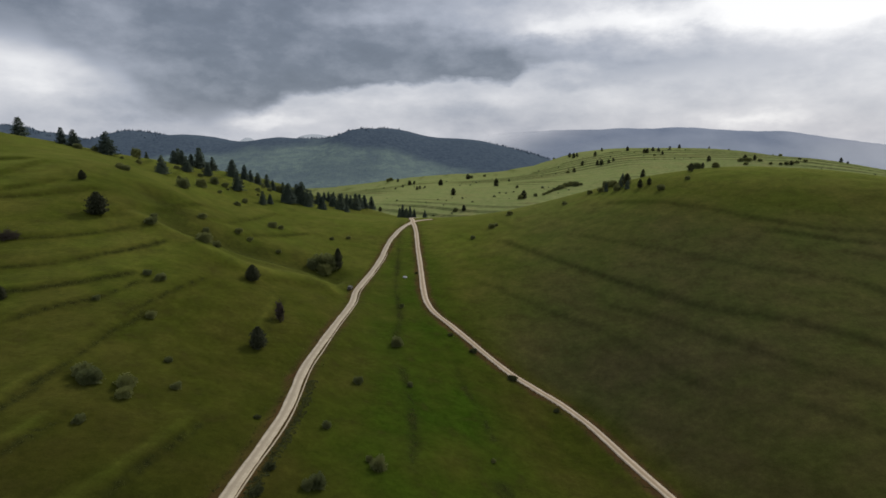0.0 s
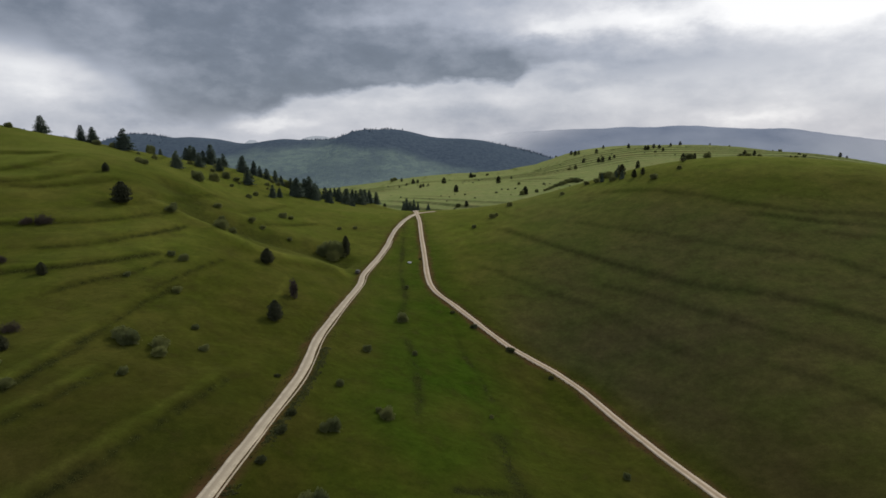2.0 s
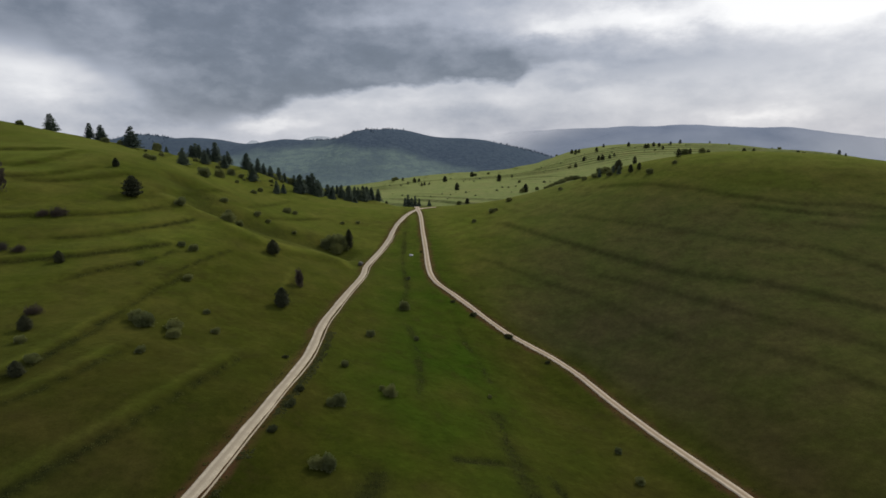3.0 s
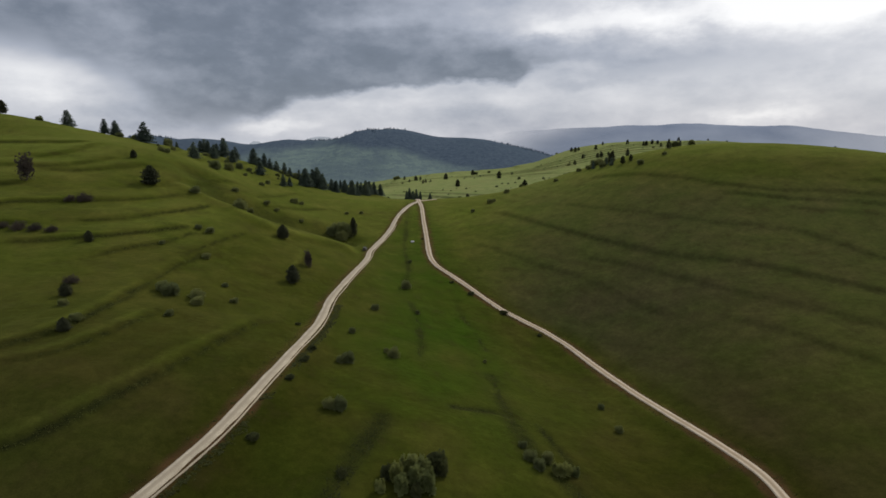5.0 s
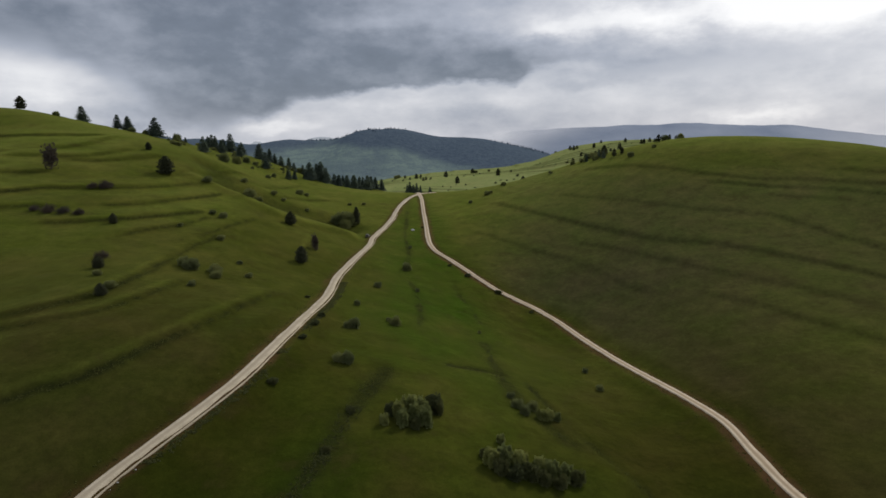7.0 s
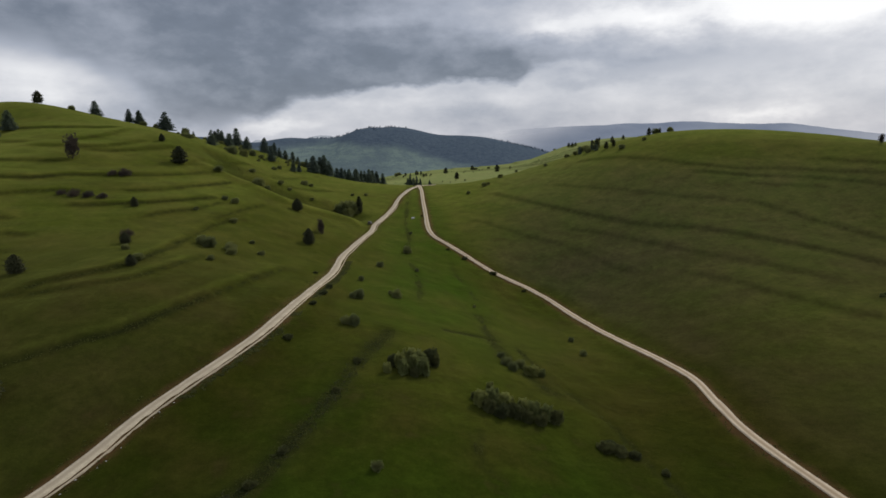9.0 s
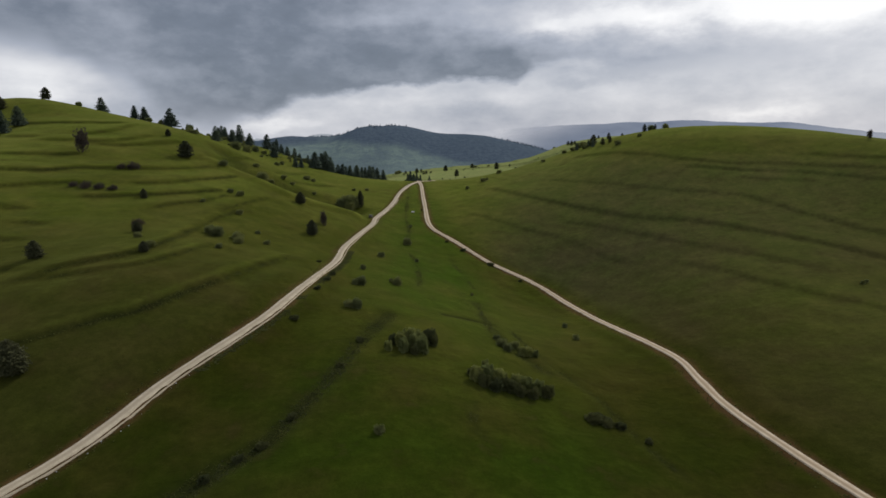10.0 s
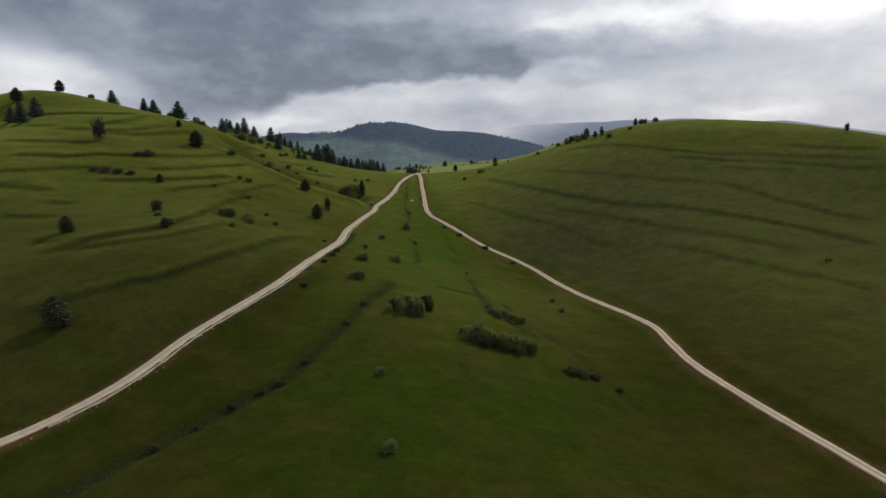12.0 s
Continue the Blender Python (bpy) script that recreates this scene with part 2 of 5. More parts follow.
def bark_material(name, dark, light):
    m, nt, bsdf = node_material(name)
    grain = noise_at(nt, 3.0, 6, 0.65, stretch=(1, 1, 0.2))
    nt.links.new(blend(nt, spread(nt, grain, 0.3, 0.7), dark, light), bsdf.inputs["Base Color"])
    bsdf.inputs["Roughness"].default_value = 0.95
    bumped(nt, bsdf, grain, 0.7, 0.05)
    return m


def hazed_forest_material(name, dark, light, clearing):
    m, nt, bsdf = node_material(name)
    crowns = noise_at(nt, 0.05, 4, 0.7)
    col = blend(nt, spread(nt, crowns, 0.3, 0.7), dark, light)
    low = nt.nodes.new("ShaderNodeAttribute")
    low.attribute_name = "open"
    # real clearings, made paler still by the haze put into their colour
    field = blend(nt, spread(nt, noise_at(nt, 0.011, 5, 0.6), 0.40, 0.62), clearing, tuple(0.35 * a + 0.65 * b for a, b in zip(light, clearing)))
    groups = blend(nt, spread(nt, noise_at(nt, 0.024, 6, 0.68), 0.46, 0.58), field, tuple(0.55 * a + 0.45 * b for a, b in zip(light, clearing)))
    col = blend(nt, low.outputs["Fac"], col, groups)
    nt.links.new(col, bsdf.inputs["Base Color"])
    bsdf.inputs["Roughness"].default_value = 1.0
    bsdf.inputs["Specular IOR Level"].default_value = 0.0
    bumped(nt, bsdf, crowns, 0.6, 12.0)
    return m


def hazed_distance_material(name, low, high, scale):
    """Far ranges behind rain: a plain glowing backdrop with the haze painted into its colours."""
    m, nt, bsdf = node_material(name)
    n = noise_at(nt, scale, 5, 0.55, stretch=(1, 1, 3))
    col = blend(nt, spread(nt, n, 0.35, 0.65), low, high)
    # painted haze: the colour pales to grey
    col = blend(nt, attribute(nt, "haze_paint"), col, (0.34, 0.37, 0.42))
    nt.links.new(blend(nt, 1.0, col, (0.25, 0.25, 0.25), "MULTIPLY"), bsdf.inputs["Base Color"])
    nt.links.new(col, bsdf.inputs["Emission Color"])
    # glows, though no lamp, to hold the hazy tone
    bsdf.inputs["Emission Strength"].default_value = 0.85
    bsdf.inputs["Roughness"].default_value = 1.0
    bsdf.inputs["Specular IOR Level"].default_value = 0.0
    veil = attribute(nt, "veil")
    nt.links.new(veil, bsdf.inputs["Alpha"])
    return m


GRASS = grass_material()
GRAVEL = gravel_material("pale_gravel", (0.60, 0.515, 0.37), (0.47, 0.395, 0.28), (0.40, 0.33, 0.23))
CLAY = gravel_material("clay_track", (0.64, 0.535, 0.385), (0.53, 0.43, 0.30), (0.34, 0.245, 0.145))
NEEDLES = leaf_material("spruce_needles", (0.066, 0.088, 0.064), (0.100, 0.132, 0.094))
PINE = leaf_material("pine_needles", (0.050, 0.054, 0.027), (0.072, 0.077, 0.038))
LEAVES = leaf_material("shrub_leaves", (0.140, 0.158, 0.062), (0.205, 0.222, 0.090))
WILLOW = leaf_material("willow_leaves", (0.165, 0.185, 0.062), (0.240, 0.260, 0.095))
BARE = leaf_material("leafless_twigs", (0.065, 0.052, 0.044), (0.098, 0.081, 0.068))
SCRUB = leaf_material("dark_scrub", (0.072, 0.080, 0.033), (0.105, 0.115, 0.047))
TUSSOCK = leaf_material("tall_dry_grass", (0.078, 0.088, 0.026), (0.112, 0.118, 0.036))
BARK = bark_material("spruce_bark", (0.035, 0.026, 0.020), (0.09, 0.07, 0.055))
ROCK = bark_material("limestone", (0.45, 0.44, 0.42), (0.70, 0.69, 0.66))
# distance haze is painted into the forest's blue-grey and the clearings
FOREST = hazed_forest_material("hazed_forest_slope", (0.072, 0.098, 0.134), (0.112, 0.146, 0.176), (0.205, 0.268, 0.236))
# haze is already mixed into these blue-grey and pale colours
RANGE = hazed_distance_material("rain_haze_range", (0.150, 0.182, 0.248), (0.220, 0.252, 0.320), 0.0022)
PEAKS = hazed_distance_material("hazed_pale_peaks", (0.30, 0.34, 0.38), (0.36, 0.39, 0.43), 0.002)


# ---------------------------------------------------------------- land
def fbm(x, y, scale, octaves=4, seed=0):
    """Smooth value noise about -1..1, on arrays."""
    total, amp, norm = np.zeros(np.broadcast(x, y).shape), 1.0, 0.0
    for k in range(octaves):
        u, v = x / scale + 17.3 * (k + seed), y / scale - 9.1 * (k + 2 * seed)
        iu, iv = np.floor(u).astype(np.int64), np.floor(v).astype(np.int64)
        fu, fv = u - iu, v - iv
        fu, fv = fu * fu * (3 - 2 * fu), fv * fv * (3 - 2 * fv)

        def corner(a, b):
            h = (a * 374761393 + b * 668265263 + (seed + k) * 362437) & 0xFFFFFFFF
            h = ((h ^ (h >> 13)) * 1274126177) & 0xFFFFFFFF
            return ((h ^ (h >> 16)) & 0xFFFF) / 32767.5 - 1.0

        low = corner(iu, iv) * (1 - fu) + corner(iu + 1, iv) * fu
        high = corner(iu, iv + 1) * (1 - fu) + corner(iu + 1, iv + 1) * fu
        total += amp * (low * (1 - fv) + high * fv)
        norm, amp, scale = norm + amp, amp * 0.5, scale * 0.5
    return total / norm


def smooth(v, lo, hi):
    t = np.clip((v - lo) / (hi - lo), 0, 1)
    return t * t * (3 - 2 * t)


# rounded hills and hollows: centre x, y, height, half widths
HILLS = [
    (-312.2, 305.5, 73.4, 129.7, 259.5),
    (-186.8, 349.1, 23.7, 84.3, 141.3),
    (-163.9, 155.2, 19.6, 74.2, 109.8),
    (-82.2, 71.0, 17.0, 49.7, 62.2),
    (186.2, 319.3, 49.2, 116.1, 126.8),
    (248.6, 178.7, 25.8, 49.9, 117.1),
    (114.1, 406.0, 13.7, 82.5, 127.9),
    (47.5, 148.4, -17.3, 52.2, 78.5),
    (-62.6, 383.8, 14.4, 133.7, 95.0),
    (25.7, 614.3, -15.3, 343.6, 83.5),
    (342.0, 431.6, 16.0, 115.2, 120.5),
    (-7.2, 20.2, 15.3, 49.2, 99.8),
    (-143.4, 264.7, 17.0, 64.1, 58.7),
    (12.8, 6.9, -18.8, 116.9, 95.7),
    (-248.9, 500.7, 16.8, 107.7, 64.2),
    (-93.5, 190.1, 12.4, 49.7, 65.4),
    (-169.5, 557.9, 24.5, 85.4, 49.7),
    (-273.5, 277.1, 13.6, 50.0, 49.0),
    (-294.0, 233.7, -31.5, 49.9, 49.7),
]
FAR_HILLS = [
    (889.5, 1059.4, 12.2, 332.1, 87.1),
    (-466.5, 1536.8, -73.7, 330.7, 688.6),
    (198.8, 914.8, 7.8, 198.2, 130.1),
    (-150.0, 435.0, 7.0, 45.0, 50.0),
    (-80.0, 520.0, 6.0, 35.0, 45.0),
]
LAND = (27.38, -0.350, -0.020)                      # level, rise to the right and rise ahead per 100 m


def hill_height(x, y):
    z = LAND[0] + LAND[1] * np.clip(x, -600, 700) / 100 + LAND[2] * np.clip(y, -400, 1400) / 100
    for cx, cy, h, rx, ry in HILLS + FAR_HILLS:
        z = z + h * np.exp(-((x - cx) / rx) ** 2 - ((y - cy) / ry) ** 2)
    z = z + 70.9 * np.exp(-((x - 510.8) / 281.2) ** 4 - ((y - 1437.5) / 477) ** 2)      # broad far hill with a flat crown
    return z - 10.3 * smooth(y, 540, 900) - 32.9 * smooth(y, 1000, 1800) - 200 * smooth(y, 1850, 2600)


STEP = 6.0                               # rise from one field bank to the next


def terraced(x, y, z):
    """Old field terraces that follow the contours: (height, how much of a bank)."""
    gx = (hill_height(x + 3, y) - hill_height(x - 3, y)) / 6
    gy = (hill_height(x, y + 3) - hill_height(x, y - 3)) / 6
    steep = smooth(np.hypot(gx, gy), 0.10, 0.24)
    phase = (z + 1.7 * fbm(x, y, 70, 3, 4) - 38.4 - 0.022 * np.clip(x - 60, 0, 120)) / STEP
    minor = (z + 2.2 * fbm(x, y, 45, 3, 8) - 35.6) / STEP
    amount = steep * smooth(fbm(x, y, 90, 2, 11), -0.6, 0.0) * np.where(x > 40, smooth(z, 13, 19), smooth(z, 33, 37))
    lesser = steep * smooth(fbm(x, y, 60, 2, 15), 0.0, 0.4) * smooth(z, 36, 42) * 0.5
    calm = 1 - 0.4 * smooth(x, 20, 70)
    amount = amount * (1 - 0.55 * smooth(x, 20, 70) * smooth(z, 52, 66))
    amount = amount * np.where(x > 0, 0.40, 0.22 + 0.55 * smooth(z, 62, 74))
    lesser = lesser * np.where(x > 0, 0.5, 0.4)
    amount = amount * (1 - 0.5 * smooth(x, 20, 70) * smooth(fbm(x, y, 60, 2, 19), 0.1, -0.3))
    wild = smooth(y, 300, 360) + smooth(y, 330, 300) * smooth(np.abs(x + 20), 250, 300)
    amount, lesser = amount * wild, lesser * wild
    rise, bank = 0.0, 0.0
    strip = (y + 0.30 * x + 60 * fbm(x, y, 240, 3, 6)) / 34
    strips = smooth(y, 560, 640) * smooth(fbm(x, y, 180, 2, 27), -0.35, 0.2)
    bank = strips * 0.9 * np.exp(-((strip - np.floor(strip) - 0.5) / 0.085) ** 2)
    u = strip - np.floor(strip)
    rise = 2.2 * strips * (smooth(u, 0.43, 0.57) - u + 0.5)
    for ph, am in ((phase, amount), (minor, lesser)):
        u = ph - np.floor(ph)
        riser = smooth(u, 0.44, 0.56)
        saw = riser - u
        rise = rise + 0.22 * STEP * am * calm * saw
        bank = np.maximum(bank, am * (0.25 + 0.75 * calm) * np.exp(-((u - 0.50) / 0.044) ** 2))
    return z + rise, bank


def spline(points, gap=1.5):
    """A smooth line through the points, at even steps."""
    p = [Vector((*q, 0)) for q in points]
    p = [p[0] * 2 - p[1]] + p + [p[-1] * 2 - p[-2]]
    line = []
    for a, b, c, d in zip(p, p[1:], p[2:], p[3:]):
        n = max(2, int((c - b).length / gap))
        for i in range(n):
            t = i / n
            line.append(0.5 * (2 * b + (c - a) * t + (2 * a - 5 * b + 4 * c - d) * t * t + (3 * b - a - 3 * c + d) * t**3))
    line.append(p[-2])
    return np.array([(v.x, v.y) for v in line])


ROAD_LEFT = spline([(-125, -72), (-100, -40), (-84, -22), (-73, -8.5), (-67.5, -0.3), (-62.7, 8.6), (-59.2, 17.2), (-55.6, 28.6), (-50.3, 41), (-46.2, 51.5), (-42.8, 64.5), (-40.6, 85), (-39.6, 108),
                    (-39.1, 132), (-40.6, 157), (-40, 175), (-38.4, 203), (-37, 225), (-37.6, 243), (-35.2, 267), (-32.5, 296), (-30.8, 327), (-26.6, 357), (-20.5, 384)])
ROAD_RIGHT = spline([(108, -90), (92, -45), (84.5, -15), (81.7, 1), (78.6, 15), (75, 31), (71.8, 48), (71.4, 63), (71.5, 77.5), (67.5, 95), (61.5, 116), (55.3, 136.5), (51, 149),
                     (45.8, 162), (39, 172.5), (31.2, 180.2), (23, 188), (13.8, 200.2), (5, 214), (-4, 229), (-8.2, 246), (-10.8, 278), (-13.8, 313), (-17, 355), (-20.5, 384)])
ROAD_ON = spline([(-20.5, 384), (-21, 396), (-23, 416), (-20, 450), (-8, 490), (4, 540)])
ROAD_SIDE = spline([(-20.5, 384), (-17.5, 390), (-13, 396), (-8, 400.5)])
# scrubby ditch in the valley floor
DITCH = spline([(-13, 78), (-17, 59), (-21, 38), (-24, 26), (-27, 16), (-31, 9), (-35, 4), (-39, -2), (-43, -6), (-50, -16), (-58, -30)])
# side glen between two shoulders of the hill
GLEN = spline([(-128, 262), (-111, 240), (-100, 244), (-89, 249), (-76, 258), (-62, 263), (-50, 257)])
LIP = spline([(-122, 229), (-105, 229), (-90, 223), (-78, 223), (-68, 230), (-57, 239), (-45, 237)])
# lines worn through the long grass of the valley by water and feet
TRACE_A = spline([(24, 96), (30, 75), (37, 59), (42, 48), (44, 36), (50, 18)])
TRACE_B = spline([(4, 188), (7, 172), (11, 160), (14, 146)])
SWALE = spline([(14, 124), (16, 104), (18, 88), (23, 74), (30, 62)])
POOL = spline([(3, 92), (8, 94), (12, 96), (17, 97)])
ARC = spline([(10, 33), (9.6, 23), (14, 16)])
GULLY = spline([(-28, 377), (-24, 306), (-21, 252), (-17, 219), (-17, 190), (-11, 165), (-8, 144), (-7, 120)])


# single field banks: line, height of the step, how dark and rough its growth is, half width of the growth
FIELD_BANKS = [
    (spline([(-270, 262), (-236, 248), (-213, 249), (-194, 254), (-182, 265)]), 0.56, 0.8, 0.72),
    (spline([(-199, 230), (-185, 229), (-179, 240), (-179, 265)]), 0.56, 0.75, 0.72),
    (spline([(-252, 236), (-232, 222), (-218, 216), (-202, 216)]), 0.56, 0.95, 0.90),
    (spline([(-202, 208), (-189, 213), (-175, 216), (-165, 226), (-158, 245)]), 0.56, 0.85, 0.72),
    (spline([(-178, 212), (-162, 219), (-152, 231), (-142, 247)]), 0.62, 0.9, 0.72),
    (spline([(-206, 175), (-193, 180), (-179, 187), (-168, 196)]), 0.50, 0.8, 0.81),
    (spline([(-188, 151), (-178, 157), (-167, 163), (-160, 173), (-147, 183), (-129, 199), (-118, 223)]), 0.62, 1.0, 0.85),
    (spline([(-182, 128), (-175, 132), (-166, 139), (-153, 152), (-141, 159)]), 0.50, 0.8, 0.81),
]
FIELD_BANKS += [
    (spline([(-135, 165), (-120, 179), (-110, 202), (-106, 222)]), 0.56, 0.95, 0.81),
    (spline([(-172, 118), (-165, 118), (-155, 119), (-143, 123)]), 0.56, 1.0, 0.90),
    (spline([(-142, 138), (-127, 150), (-110, 167), (-99, 187)]), 0.62, 0.95, 0.90),
    (spline([(-114, 137), (-108, 150), (-100, 165), (-97, 185)]), 0.43, 0.75, 0.63),
    (spline([(-109, 63), (-100, 71), (-92, 79), (-88, 91), (-88, 101), (-89, 123), (-89, 145), (-87, 170)]), 0.56, 1.0, 0.90),
    (spline([(-113, 61), (-106, 64), (-94, 68), (-87, 73), (-81, 80), (-78, 93), (-77, 112)]), 0.37, 0.8, 0.68),
    (spline([(-98, 28), (-89, 37), (-81, 44), (-76, 49), (-70, 56), (-65, 67), (-61, 77), (-57, 96), (-53, 124)]), 0.56, 1.0, 0.90),
    (spline([(-148, 92), (-140, 93), (-126, 94)]), 0.37, 0.8, 0.81),
    (spline([(-146, 108), (-135, 109), (-129, 111)]), 0.37, 0.7, 0.72),
    (spline([(-126, 73), (-120, 71), (-106, 68)]), 0.31, 0.6, 0.63),
]
FIELD_BANKS += [
    (spline([(-56, 168), (-58, 191), (-60, 211)]), 0.37, 0.7, 0.81),
    (spline([(-92, 150), (-90, 163), (-87, 181), (-83, 201)]), 0.43, 0.7, 0.81),
    (spline([(-103, 266), (-103, 304), (-101, 351)]), 0.50, 0.8, 0.90),
    (spline([(-96, 258), (-86, 294), (-75, 325)]), 0.50, 0.8, 0.90),
    (spline([(-131, 216), (-126, 247), (-118, 289)]), 0.56, 0.8, 0.90),
]
HILL_BANKS = [
    (spline([(88, 325), (105, 306), (132, 269), (156, 244), (182, 230), (202, 211), (219, 187)]), 0.40, 0.32, 0.8),
    (spline([(136, 250), (166, 229), (189, 214), (204, 192), (213, 178)]), 0.40, 0.34, 0.8),
    (spline([(155, 225), (174, 214), (188, 202)]), 0.28, 0.25, 0.7),
    (spline([(143, 212), (154, 201), (163, 181), (171, 166), (178, 150), (186, 138)]), 0.36, 0.31, 0.8),
    (spline([(30, 317), (60, 262), (84, 227), (98, 208), (120, 189), (135, 173), (150, 155), (160, 139), (165, 128), (171, 117)]), 0.48, 0.38, 1.1),
    (spline([(65, 227), (85, 206), (103, 179), (120, 155), (132, 138), (142, 122)]), 0.32, 0.31, 1.0),
    (spline([(99, 159), (112, 135), (121, 116), (134, 95), (142, 76)]), 0.32, 0.31, 1.0),
    (spline([(197, 236), (216, 211), (227, 199)]), 0.32, 0.31, 0.8),
    (spline([(70, 292), (86, 268), (119, 229), (143, 210)]), 0.28, 0.24, 0.9),
    (spline([(16, 262), (43, 230), (54, 219), (67, 202), (86, 164)]), 0.32, 0.28, 0.9),
]


def even(first, last, gap):
    return np.arange(first, last, gap)


def grid_lines(*spans):
    return np.unique(np.concatenate([even(*s) for s in spans]).round(3))


XS = grid_lines((-4600, -1000, 90), (-1000, -500, 12), (-500, -290, 3.5), (-290, 250, 1.25), (250, 700, 4), (700, 1300, 14), (1300, 4700, 90))
YS = grid_lines((-1600, -120, 40), (-120, -60, 4), (-60, 440, 1.25), (440, 640, 2.2), (640, 1250, 4.5), (1250, 1500, 10), (1500, 4900, 70))


def near_line(gx, gy, line, reach):
    """For the grid: distance to the line, and the height of the hill at the nearest place on it."""
    dist = np.full(gx.shape, 1e6)
    level = np.zeros(gx.shape)
    zs = hill_height(line[:, 0], line[:, 1])
    zs = np.convolve(np.pad(zs, 6, mode="edge"), np.ones(13) / 13, mode="valid")
    for (px, py), pz in zip(line, zs):
        i0, i1 = np.searchsorted(XS, (px - reach, px + reach))
        j0, j1 = np.searchsorted(YS, (py - reach, py + reach))
        d = np.hypot(gx[j0:j1, i0:i1] - px, gy[j0:j1, i0:i1] - py)
        part = dist[j0:j1, i0:i1]
        closer = d < part
        part[closer] = d[closer]
        level[j0:j1, i0:i1][closer] = pz
    return dist, level


def field_bank(gx, gy, z, bank, green, line, high, rough, wide):
    """One step between two fields: level above, a short riser with rank grass, level below; it fades out at both ends."""
    lx, ly = line[:, 0], line[:, 1]
    fall_x, fall_y = hill_height(lx - 4, ly) - hill_height(lx + 4, ly), hill_height(lx, ly - 4) - hill_height(lx, ly + 4)
    i0, i1 = np.searchsorted(XS, (line[:, 0].min() - 14, line[:, 0].max() + 14))
    j0, j1 = np.searchsorted(YS, (line[:, 1].min() - 14, line[:, 1].max() + 14))
    x, y = gx[j0:j1, i0:i1], gy[j0:j1, i0:i1]
    d2 = (x[..., None] - line[:, 0]) ** 2 + (y[..., None] - line[:, 1]) ** 2
    k = d2.argmin(-1)
    d = np.sqrt(d2.min(-1))
    end = smooth(np.minimum(k, len(line) - 1 - k) * 1.5, -1, 8)
    below = np.sign((x - lx[k]) * fall_x[k] + (y - ly[k]) * fall_y[k]) * d + 1.0 * fbm(x, y, 16, 3, 17)
    patchy = np.clip(0.85 + 0.8 * fbm(x, y, 24, 3, 18), 0.25, 1.2) * end
    z[j0:j1, i0:i1] += -high * np.tanh(below / 1.3) * np.exp(-(below / 8) ** 2) * end * np.exp(-np.maximum(d - 10, 0))
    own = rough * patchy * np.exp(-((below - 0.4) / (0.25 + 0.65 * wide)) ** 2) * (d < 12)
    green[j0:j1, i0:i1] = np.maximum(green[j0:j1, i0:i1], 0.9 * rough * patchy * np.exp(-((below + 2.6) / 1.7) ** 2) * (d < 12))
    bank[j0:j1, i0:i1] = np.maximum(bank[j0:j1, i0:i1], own)


